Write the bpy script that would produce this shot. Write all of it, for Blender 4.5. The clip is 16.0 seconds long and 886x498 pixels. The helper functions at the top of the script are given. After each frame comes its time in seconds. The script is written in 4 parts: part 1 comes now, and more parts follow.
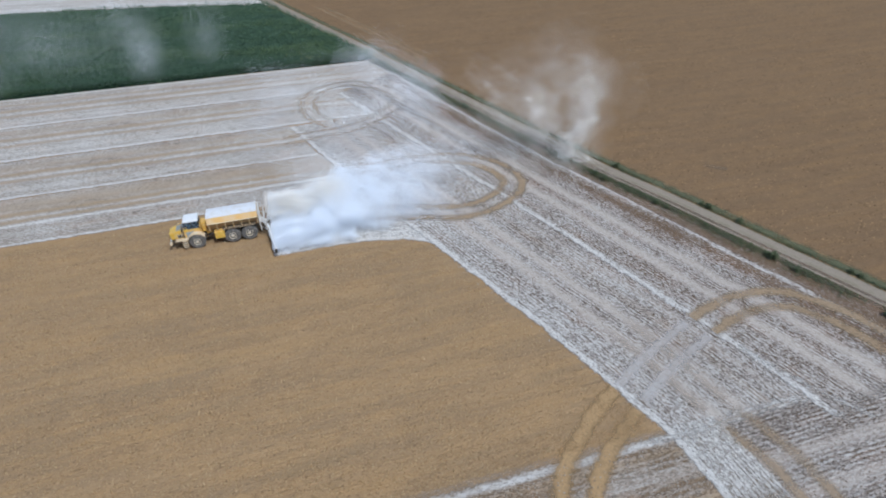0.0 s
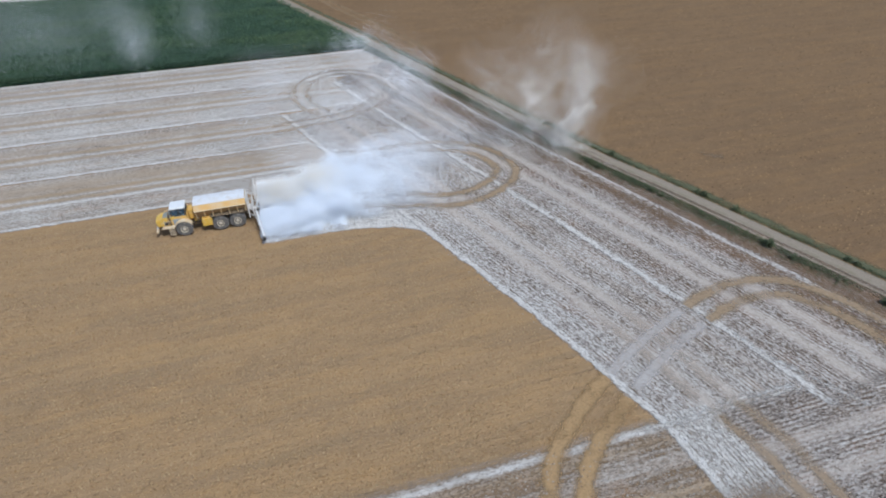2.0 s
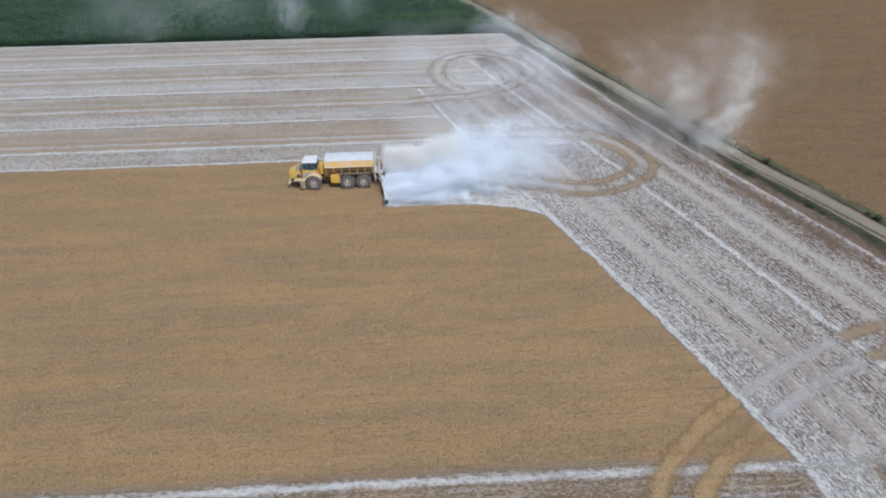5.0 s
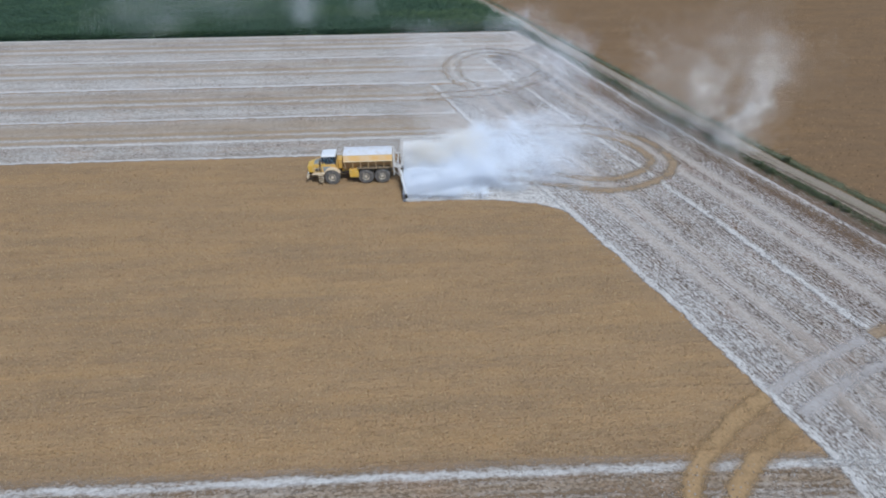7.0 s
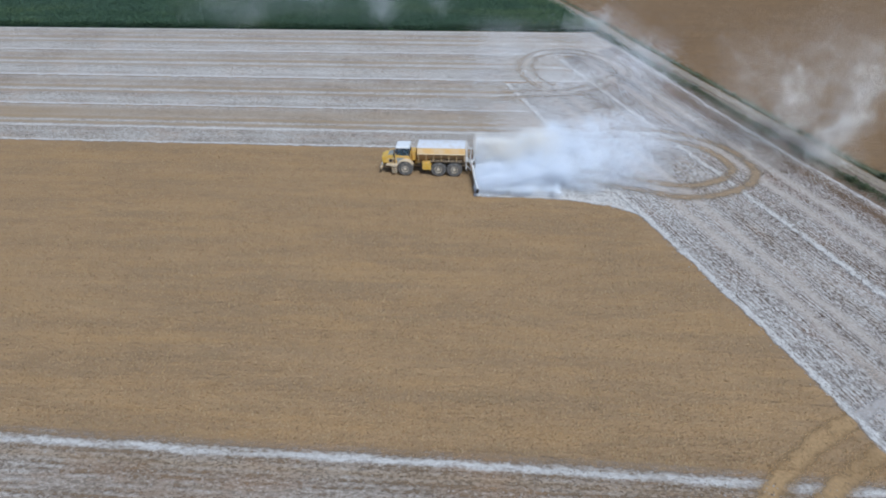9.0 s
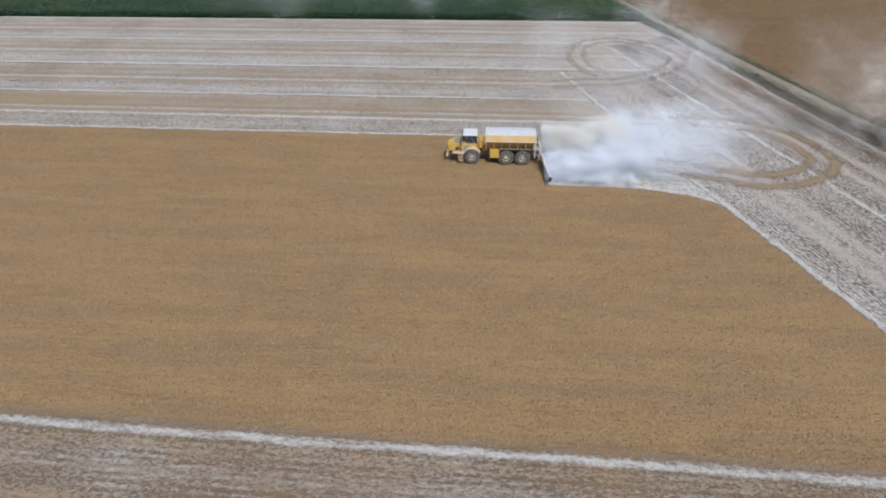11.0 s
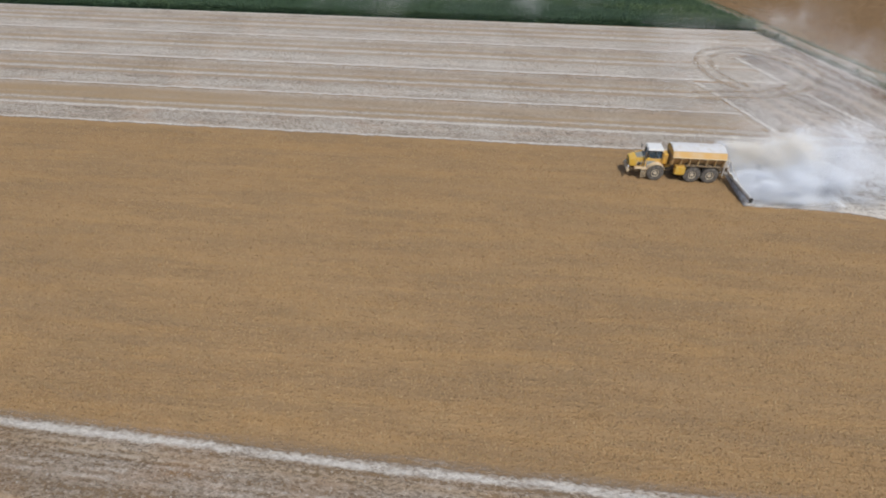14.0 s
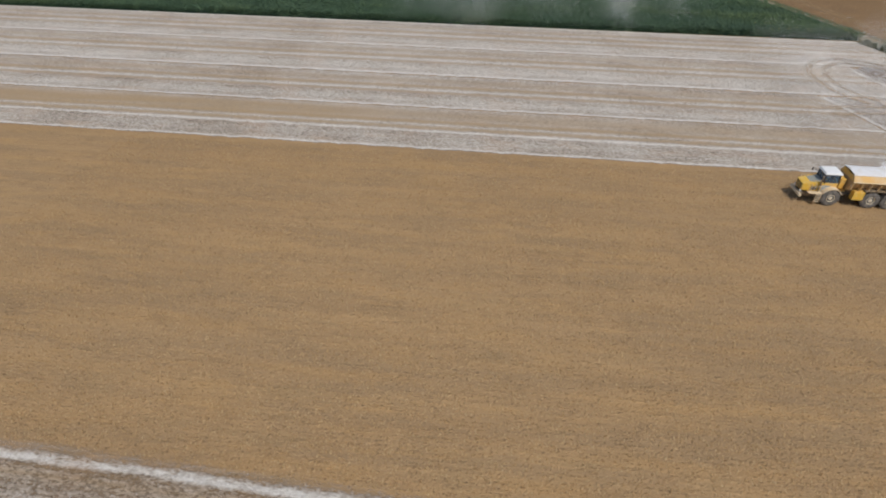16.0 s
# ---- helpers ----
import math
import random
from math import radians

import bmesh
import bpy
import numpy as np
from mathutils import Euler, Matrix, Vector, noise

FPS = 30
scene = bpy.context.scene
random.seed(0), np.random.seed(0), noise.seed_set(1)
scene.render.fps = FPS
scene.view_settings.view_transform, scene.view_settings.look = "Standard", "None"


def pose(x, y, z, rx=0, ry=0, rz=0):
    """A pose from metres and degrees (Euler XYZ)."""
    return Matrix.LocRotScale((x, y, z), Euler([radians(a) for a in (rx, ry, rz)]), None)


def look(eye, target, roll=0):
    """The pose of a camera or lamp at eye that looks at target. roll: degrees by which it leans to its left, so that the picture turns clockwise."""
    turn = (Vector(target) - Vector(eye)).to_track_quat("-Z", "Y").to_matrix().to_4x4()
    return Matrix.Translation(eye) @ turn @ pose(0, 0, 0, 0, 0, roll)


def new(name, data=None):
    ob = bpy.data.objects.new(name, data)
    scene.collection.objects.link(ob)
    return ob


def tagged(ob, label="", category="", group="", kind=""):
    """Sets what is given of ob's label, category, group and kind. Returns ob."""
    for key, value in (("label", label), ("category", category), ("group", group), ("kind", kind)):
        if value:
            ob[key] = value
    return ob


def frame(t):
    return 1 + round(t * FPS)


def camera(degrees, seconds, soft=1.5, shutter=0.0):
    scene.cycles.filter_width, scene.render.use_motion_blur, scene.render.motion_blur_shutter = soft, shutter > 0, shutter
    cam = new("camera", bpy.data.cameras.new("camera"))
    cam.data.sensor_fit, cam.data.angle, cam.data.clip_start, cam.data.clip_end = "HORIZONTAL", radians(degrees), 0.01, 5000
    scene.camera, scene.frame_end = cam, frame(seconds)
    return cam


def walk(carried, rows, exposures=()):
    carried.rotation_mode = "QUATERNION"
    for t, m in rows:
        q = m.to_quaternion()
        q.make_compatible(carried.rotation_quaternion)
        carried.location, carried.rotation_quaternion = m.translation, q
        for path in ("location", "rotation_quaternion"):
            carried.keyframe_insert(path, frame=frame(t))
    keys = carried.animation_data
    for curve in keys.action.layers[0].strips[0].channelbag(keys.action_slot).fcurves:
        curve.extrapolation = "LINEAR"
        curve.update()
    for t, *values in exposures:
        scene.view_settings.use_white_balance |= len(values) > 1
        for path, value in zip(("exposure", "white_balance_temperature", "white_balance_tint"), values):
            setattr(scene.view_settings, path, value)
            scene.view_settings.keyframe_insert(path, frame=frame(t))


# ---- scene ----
cam = camera(76.7, 16.0, soft=1.95)
METRES, EYE, TILT, LEAN, TURN = 52.0, 36.56, -35.65, 1.22, -16.5
ROWS = [
    (0.0, 0.0, 0.0, 0.0, 0.0, 0.0, -0.0),
    (0.5, 0.0081, 0.0014, -0.0014, -0.06, -0.2, 0.0),
    (1.0, 0.0125, 0.0054, -0.0046, -0.08, -0.28, -0.11),
    (1.5, 0.0154, 0.0112, -0.0084, -0.08, -0.43, -0.12),
    (2.0, 0.0166, 0.019, -0.0139, -0.1, -0.58, -0.04),
    (2.5, 0.0158, 0.0277, -0.0218, -0.15, -0.72, -0.03),
    (3.0, 0.0143, 0.0363, -0.0294, -0.21, -0.76, -0.03),
    (3.5, 0.0101, 0.0432, -0.0363, -0.27, -0.79, -0.14),
    (4.0, 0.0039, 0.0489, -0.042, 2.34, -0.92, -2.09),
    (4.5, -0.0018, 0.0533, -0.0482, 7.47, -1.31, -5.92),
    (4.7, -0.0050, 0.0536, -0.0502, 9.62, -1.54, -7.36),
    (5.0, -0.0098, 0.0540, -0.0533, 10.72, -1.58, -8.12),
    (6.8, -0.0407, 0.0541, -0.0697, 10.93, -1.48, -8.5),
    (7.0, -0.0441, 0.0537, -0.0713, 10.95, -1.49, -8.63),
    (7.5, -0.0511, 0.05, -0.0748, 11.11, -1.45, -8.73),
    (8.0, -0.056, 0.0466, -0.0788, 11.96, -1.54, -9.27),
    (8.5, -0.0611, 0.0438, -0.0831, 14.6, -2.04, -11.2),
    (9.0, -0.0716, 0.0424, -0.0896, 16.49, -2.41, -12.28),
    (11.5, -0.2422, 0.0317, -0.1426, 17.57, -3.11, -12.73),
    (12.0, -0.296, 0.0255, -0.1533, 17.64, -3.15, -13.07),
    (12.5, -0.3585, 0.0144, -0.1609, 17.61, -3.19, -13.38),
    (13.0, -0.4212, 0.0029, -0.1671, 17.51, -3.2, -13.59),
    (13.5, -0.4923, -0.0093, -0.1734, 17.56, -3.19, -13.94),
    (14.0, -0.5643, -0.018, -0.1814, 17.65, -3.23, -14.22),
    (14.5, -0.6405, -0.0245, -0.1904, 17.72, -3.27, -14.45),
    (15.0, -0.7198, -0.0322, -0.1977, 17.75, -3.24, -14.49),
    (15.5, -0.7969, -0.0395, -0.2046, 17.82, -3.24, -14.49),
    (16.0, -0.8838, -0.0484, -0.2101, 17.93, -3.27, -14.6),
]
EXPOSURES = [(0.0, 0.13, 5540, 5), (4.7, 0.07, 5700, 6), (8.5, 0.02, 5400, 5), (9.2, 0.02, 5450, 5), (11.3, 0.02, 6130, 7.8), (16.0, 0.03, 6520, 8.0)]
walk(cam, [(t, pose(0, 0, EYE, TILT, LEAN, TURN) @ pose(METRES * x, METRES * y, METRES * z, 90 + pitch, roll, yaw)) for t, x, y, z, yaw, pitch, roll in ROWS], EXPOSURES)

# ---- light: bright hazy midday ----
SUN_UP, SUN_FROM = 58.0, 150.0  # elevation, compass bearing from +y clockwise
world = bpy.data.worlds.new("sky")
world.use_nodes = True
scene.world = world
sky = world.node_tree.nodes.new("ShaderNodeTexSky")
sky.sky_type, sky.sun_disc = "NISHITA", False
sky.sun_elevation, sky.sun_rotation = radians(SUN_UP), radians(SUN_FROM)
sky.dust_density, sky.air_density = 2.0, 1.0
back = world.node_tree.nodes["Background"]
back.inputs[1].default_value = 0.10
world.node_tree.links.new(sky.outputs[0], back.inputs[0])
sun = new("sun", bpy.data.lights.new("sun", "SUN"))
sun.data.energy, sun.data.angle, sun.data.color = 2.3, radians(3.0), (1.0, 0.95, 0.88)
a_sun, e_sun = radians(SUN_FROM), radians(SUN_UP)
sun.matrix_world = look((math.sin(a_sun) * math.cos(e_sun) * 100, math.cos(a_sun) * math.cos(e_sun) * 100, math.sin(e_sun) * 100), (0, 0, 0))


# ---- node helpers ----
class Tree:
    """Short ways to wire a node material."""

    def __init__(self, name):
        self.mat = bpy.data.materials.new(name)
        self.mat.use_nodes = True
        self.t = self.mat.node_tree
        self.t.nodes.clear()
        self.out = self.t.nodes.new("ShaderNodeOutputMaterial")

    def set(self, socket, value):
        if isinstance(value, bpy.types.NodeSocket):
            self.t.links.new(value, socket)
        elif value is not None:
            socket.default_value = value

    def node(self, kind, **props):
        n = self.t.nodes.new(kind)
        for k, v in props.items():
            if k == "operation":
                n.operation = v
        return n

    def math(self, op, a, b=None, c=None, clamp=False):
        n = self.node("ShaderNodeMath", operation=op)
        n.use_clamp = clamp
        for i, v in enumerate((a, b, c)):
            self.set(n.inputs[i], v)
        return n.outputs[0]

    def add(self, a, b): return self.math("ADD", a, b)
    def sub(self, a, b): return self.math("SUBTRACT", a, b)
    def mul(self, a, b): return self.math("MULTIPLY", a, b)

    def coords(self, kind="Object", scale=(1, 1, 1), turn=0.0):
        n = self.node("ShaderNodeTexCoord")
        m = self.node("ShaderNodeMapping")
        self.set(m.inputs[0], n.outputs[kind])
        m.inputs["Rotation"].default_value = (0, 0, radians(turn))
        m.inputs["Scale"].default_value = scale
        return m.outputs[0]

    def noise(self, vec, scale=1.0, detail=3.0, rough=0.55):
        n = self.node("ShaderNodeTexNoise")
        self.set(n.inputs["Vector"], vec)
        n.inputs["Scale"].default_value = scale
        n.inputs["Detail"].default_value = detail
        n.inputs["Roughness"].default_value = rough
        return n.outputs[0]

    def cells(self, vec, scale=1.0, jitter=1.0):
        """Broken pieces: a random number for each, and the nearness to its middle."""
        n = self.node("ShaderNodeTexVoronoi")
        self.set(n.inputs["Vector"], vec)
        n.inputs["Scale"].default_value = scale
        n.inputs["Randomness"].default_value = jitter
        sep = self.node("ShaderNodeSeparateColor")
        self.set(sep.inputs[0], n.outputs["Color"])
        return sep.outputs[0], n.outputs["Distance"]

    def ramp(self, x, lo, hi, a=0.0, b=1.0):
        n = self.node("ShaderNodeMapRange")
        n.interpolation_type = "SMOOTHSTEP"
        for i, v in enumerate((x, lo, hi, a, b)):
            self.set(n.inputs[i], v)
        return n.outputs[0]

    def mix(self, fac, a, b, blend="MIX"):
        n = self.node("ShaderNodeMix")
        n.data_type, n.blend_type = "RGBA", blend
        self.set(n.inputs[0], fac)
        self.set(n.inputs[6], (*a, 1) if isinstance(a, tuple) else a)
        self.set(n.inputs[7], (*b, 1) if isinstance(b, tuple) else b)
        return n.outputs[2]

    def bump(self, height, strength=0.5, dist=0.05):
        n = self.node("ShaderNodeBump")
        n.inputs["Strength"].default_value = strength
        n.inputs["Distance"].default_value = dist
        self.set(n.inputs["Height"], height)
        return n.outputs[0]

    def surface(self, color, rough=0.9, metal=0.0, normal=None, spec=0.2):
        n = self.node("ShaderNodeBsdfPrincipled")
        self.set(n.inputs["Base Color"], (*color, 1) if isinstance(color, tuple) else color)
        self.set(n.inputs["Roughness"], rough)
        self.set(n.inputs["Metallic"], metal)
        n.inputs["Specular IOR Level"].default_value = spec
        self.set(n.inputs["Normal"], normal)
        return n.outputs[0]

    def over(self, fac, shader):
        """The shader where fac is 1, what lies below where it is 0."""
        clear = self.node("ShaderNodeBsdfTransparent")
        m = self.node("ShaderNodeMixShader")
        self.set(m.inputs[0], fac)
        self.set(m.inputs[1], clear.outputs[0])
        self.set(m.inputs[2], shader)
        return m.outputs[0]

    def done(self, shader):
        self.t.links.new(shader, self.out.inputs[0])
        return self.mat


def random_island(T):
    return T.node("ShaderNodeNewGeometry").outputs["Random Per Island"]


# ---- materials ----
def soil_material(name, dark, base, light, turn, streak=1.0, coarse=0.3, ash=0.6):
    """Tilled stubble: clods, straw, broken dark lines along the tines' way, long pale and grey bands."""
    T = Tree(name)
    p = T.coords(turn=turn)

    def stretched(a, b):
        return T.coords(turn=turn, scale=(a, b, 1))

    big, mid, fine = T.noise(p, 0.045, 3), T.noise(p, 0.55, 4, 0.65), T.noise(p, 5.5, 3, 0.7)
    strk, row = T.noise(stretched(0.035, 0.55), 1.0, 4, 0.6), T.noise(stretched(0.5, 3.4), 1.0, 3)
    lump, near = T.cells(stretched(4.2, 6.2))
    stalk, _ = T.cells(stretched(6.0, 9.0))
    c = T.mix(T.ramp(fine, 0.22, 0.66), tuple(v * 0.38 + w * 0.62 for v, w in zip(dark, base)), base)
    c = T.mix(T.mul(T.ramp(row, 0.42, 0.72), 0.25), c, light)
    # long bands, tan and grey
    c = T.mix(T.mul(T.ramp(strk, 0.40, 0.66), 0.6 * streak), c, light)
    warm = T.noise(stretched(0.04, 0.40), 1.0, 5, 0.68)
    c = T.mix(T.mul(T.ramp(warm, 0.40, 0.70), 0.45), c, tuple(v * w for v, w in zip(light, (1.0, 0.95, 0.82))))
    grey = tuple(v * 0.82 * w for v, w in zip(base, (0.96, 1.02, 1.14)))
    pat = T.noise(stretched(0.05, 0.36), 1.0, 5, 0.7)
    c = T.mix(T.mul(T.ramp(pat, 0.44, 0.60), ash), c, grey)
    c = T.mix(T.mul(T.ramp(big, 0.35, 0.65), 0.30), c, T.mix(0.5, light, base))
    # patches of straw-gold and of olive weeds' stubble
    gold = T.noise(stretched(0.16, 0.75), 1.0, 4, 0.62)
    c = T.mix(T.mul(T.ramp(gold, 0.50, 0.66), 0.30), c, tuple(v * w for v, w in zip(light, (1.0, 0.93, 0.76))))
    c = T.mix(T.mul(T.ramp(gold, 0.46, 0.34), 0.35), c, tuple(v * w for v, w in zip(base, (0.84, 0.90, 0.92))))
    # clods: dark ones gather in broken lines, pale straw lies between
    lines = T.ramp(T.noise(stretched(0.16, 1.15), 1.0, 4, 0.65), 0.47, 0.66)
    some = T.ramp(T.noise(stretched(0.30, 0.55), 1.0, 3, 0.6), 0.35, 0.62)
    many = T.add(T.mul(lines, T.add(T.mul(some, 0.36), 0.02)), 0.006)
    clod = T.mul(T.ramp(T.sub(lump, T.sub(1.0, many)), -0.04, 0.03), T.ramp(near, 0.55, 0.25))
    straw = T.mul(T.ramp(stalk, 0.90, 0.93), T.add(T.mul(some, 0.5), 0.25))
    shade = T.mul(T.sub(lump, 0.5), 0.55)
    c = T.mix(T.math("ABSOLUTE", T.mul(shade, coarse)), c, dark)
    c = T.mix(T.mul(T.ramp(mid, 0.48, 0.75), 0.30), c, dark)
    c = T.mix(T.mul(clod, 0.40), c, tuple(v * 0.85 for v in dark))
    c = T.mix(T.mul(straw, 0.36), c, tuple(v * 1.2 for v in light))
    h = T.add(T.add(T.mul(fine, 0.6), T.mul(row, 0.7)), T.add(T.mul(T.ramp(near, 0.6, 0.0), lump), T.mul(lines, 0.5)))
    return T.done(T.surface(c, 0.95, normal=T.bump(h, 0.68, 0.13), spec=0.1))


M_STUBBLE = soil_material("stubble_soil", (0.210, 0.136, 0.074), (0.352, 0.230, 0.121), (0.442, 0.294, 0.154), 0, 0.7, 0.30)
M_FARSOIL = soil_material("brown_tilth", (0.130, 0.081, 0.044), (0.228, 0.143, 0.076), (0.292, 0.188, 0.100), 19, 0.5, 0.9, 0.28)


def lime_material(name, cover, white=(), tan=(), pale=(), rows=0.5, soil=(0.235, 0.185, 0.150), period=0.36, alpha=0.92, contrast=0.85, wobble=1.0, width=12.6, grit=0.0, base=0.62, fade=0.0, start=0.0, bare_until=0.0, feather=0.48):
    """Spread lime on tilled soil. UV in metres: along, across. cover: share that is white between the bands.
    white, tan, pale: bands of thick lime, of bare soil and of pressed lime: (place across, half width, amount)."""
    T = Tree(name)
    uv = T.node("ShaderNodeUVMap").outputs[0]
    sep = T.node("ShaderNodeSeparateXYZ")
    T.set(sep.inputs[0], uv)

    def stretched(a, b):
        m = T.node("ShaderNodeMapping")
        T.set(m.inputs[0], uv)
        m.inputs["Scale"].default_value = (a, b, 1)
        return m.outputs[0]

    wob = T.noise(uv, 0.45, 4, 0.65)
    clod, fine = T.noise(stretched(2.2, 5.0), 1, 3, 0.65), T.noise(uv, 9.0, 2, 0.7)
    v = T.add(sep.outputs[1], T.add(T.mul(T.sub(wob, 0.5), wobble), T.mul(T.sub(clod, 0.5), 0.35)))
    broad, strk = T.noise(stretched(0.10, 0.16), 1, 3), T.noise(stretched(0.05, 0.55), 1, 2)
    piece, near = T.cells(stretched(4.6, 8.5))
    sway = T.add(sep.outputs[1], T.mul(T.sub(T.noise(stretched(0.25, 0.5), 1, 3), 0.5), 0.40))
    row = T.math("SINE", T.mul(sway, math.tau / period))
    patch = T.ramp(T.noise(stretched(0.30, 0.9), 1, 4, 0.65), 0.42, 0.62)

    def total(bands):
        m = None
        for at, half, amount in bands:
            q = T.math("DIVIDE", T.sub(v, at), half)
            g = T.mul(T.math("EXPONENT", T.mul(T.mul(q, q), -1.0)), amount)
            m = g if m is None else T.add(m, g)
        return m

    m = T.add(cover, T.mul(T.sub(broad, 0.5), 0.60))
    m = T.add(m, T.mul(T.sub(strk, 0.5), 0.45))
    grain = T.add(T.mul(T.sub(clod, 0.5), 0.9 * contrast), T.add(T.mul(T.sub(fine, 0.5), 0.7 * contrast), T.mul(T.sub(piece, 0.5), 0.60 * contrast)))
    m = T.add(m, T.add(grain, T.mul(T.mul(row, patch), 0.30 * rows)))
    if grit:
        m = T.add(m, T.mul(T.ramp(T.noise(stretched(3.2, 6.5), 1, 3, 0.7), 0.54, 0.70), grit))
    if white:
        torn = T.ramp(T.add(T.mul(T.noise(stretched(0.22, 0.9), 1, 4, 0.7), 0.7), T.mul(clod, 0.3)), 0.36, 0.58, 0.45, 1.1)
        m = T.add(m, T.mul(total(white), torn))
    fac = T.math("ADD", m, 0.0, clamp=True)
    dark = tuple(c * 0.55 for c in soil)
    col = T.mix(T.ramp(T.add(T.mul(clod, 0.6), T.mul(piece, 0.4)), 0.30, 0.62), dark, soil)
    lime = T.mix(T.ramp(T.add(T.mul(fine, 0.5), T.mul(piece, 0.5)), 0.25, 0.7), (0.565, 0.520, 0.470), (0.735, 0.695, 0.640))
    col = T.mix(T.mul(T.ramp(T.noise(stretched(0.16, 0.42), 1, 4, 0.65), 0.48, 0.66), 0.6), col, tuple(c * w for c, w in zip(soil, (1.22, 1.02, 0.86))))
    col = T.mix(fac, col, lime)
    lane = 0.0
    if pale:
        lane = T.math("MULTIPLY", total(pale), T.ramp(fine, 0.2, 0.8, 0.8, 1.0), clamp=True)
        col = T.mix(lane, col, T.mix(T.ramp(clod, 0.3, 0.7), (0.490, 0.418, 0.350), (0.590, 0.512, 0.442)))
    if tan:
        lanes = total(tan)
        if bare_until:
            lanes = T.add(lanes, T.mul(T.mul(total([(9.9, 2.3, 0.75)]), T.ramp(strk, 0.35, 0.6, 0.35, 1.0)), T.ramp(sep.outputs[0], bare_until, bare_until - 40)))
        bare = T.math("MULTIPLY", lanes, T.ramp(T.add(T.mul(clod, 0.5), T.mul(piece, 0.5)), 0.25, 0.7, 0.6, 1.0), clamp=True)
        col = T.mix(bare, col, T.mix(T.ramp(T.add(T.mul(fine, 0.5), T.mul(clod, 0.5)), 0.35, 0.6), (0.34, 0.245, 0.15), (0.445, 0.325, 0.20)))
        lane = T.math("ADD", lane, bare, clamp=True)
    edge = T.mul(T.ramp(v, 0.08, feather), T.ramp(v, width + 0.45, width - 0.1))
    if start:
        edge = T.mul(edge, T.ramp(sep.outputs[0], start, start + 1.5))
    if fade:
        edge = T.mul(edge, T.ramp(sep.outputs[0], fade, fade - 3.0))
    h = T.add(T.add(T.mul(clod, 0.9), T.mul(fine, 0.4)), T.add(T.mul(row, 0.10), T.mul(T.ramp(near, 0.55, 0.0), T.mul(piece, 0.9))))
    return T.done(T.over(T.mul(T.mul(edge, alpha), T.math("ADD", fac, T.add(T.mul(lane, 0.7), base), clamp=True)), T.surface(col, 0.95, normal=T.bump(T.mul(h, T.math("MULTIPLY_ADD", lane, -0.75, 1.0)), 0.75, 0.12), spec=0.1)))


def track_material(name, light, dark, strength, begin=0.0):
    """A wheel track: pressed soil that shows through. UV across runs from 0 to 1."""
    T = Tree(name)
    uv = T.node("ShaderNodeUVMap").outputs[0]
    sep = T.node("ShaderNodeSeparateXYZ")
    T.set(sep.inputs[0], uv)
    n = T.noise(T.coords(), 0.8, 4, 0.65)
    f = T.noise(T.coords(), 4.5, 3, 0.7)
    off = T.math("ABSOLUTE", T.sub(T.add(sep.outputs[1], T.mul(T.sub(n, 0.5), 0.5)), 0.5))
    fac = T.mul(T.ramp(off, 0.50, 0.08), strength)
    fac = T.mul(fac, T.ramp(T.noise(T.coords(), 0.22, 2), 0.32, 0.55, 0.6, 1.0))
    fac = T.mul(fac, T.ramp(T.add(n, T.mul(f, 0.5)), 0.45, 0.78, 0.55, 1.0))
    if begin:
        fac = T.mul(fac, T.ramp(sep.outputs[0], 0.0, begin))
    c = T.mix(T.ramp(f, 0.35, 0.65), dark, light)
    return T.done(T.over(fac, T.surface(c, 0.95, normal=T.bump(f, 0.4, 0.05), spec=0.1)))


M_TRACK = track_material("pressed_soil", (0.44, 0.288, 0.143), (0.35, 0.228, 0.113), 1.05)
M_TRACK_FAINT = track_material("pressed_limed_soil", (0.43, 0.310, 0.190), (0.34, 0.24, 0.145), 0.78)
M_TRACK_DRY = track_material("dry_pressed_soil", (0.45, 0.315, 0.18), (0.38, 0.26, 0.145), 0.62)
M_TRACK_LOOP = track_material("faint_pressed_soil", (0.54, 0.425, 0.305), (0.47, 0.365, 0.26), 0.55)
M_TRACK_CROSS = track_material("thinly_limed_pressed_soil", (0.43, 0.32, 0.21), (0.35, 0.255, 0.165), 0.72, 3.5)
M_TRACK_BEND = track_material("soil_under_lime", (0.47, 0.39, 0.31), (0.38, 0.30, 0.23), 0.36, 5.0)
M_STAIN = track_material("faint_dusting", (0.33, 0.25, 0.17), (0.27, 0.19, 0.12), 0.45)
M_TRACK_PALE = track_material("pressed_lime", (0.67, 0.62, 0.575), (0.57, 0.51, 0.46), 0.54)


def plain(name, color, rough=0.6, metal=0.0, dirt=(0.35, 0.27, 0.17), dirty=0.25, scale=3.0, spec=0.4):
    """Paint, rubber or metal with dust on it and small unevenness."""
    T = Tree(name)
    p = T.coords()
    n = T.noise(p, scale, 4, 0.6)
    f = T.noise(p, scale * 9, 2)
    d = T.mul(T.ramp(T.add(T.mul(n, 0.75), T.mul(f, 0.25)), 0.42, 0.68), dirty)
    c = T.mix(d, color, dirt)
    r = T.math("MULTIPLY_ADD", d, 0.5, rough, True)
    return T.done(T.surface(c, r, metal, T.bump(f, 0.08, 0.01), spec))


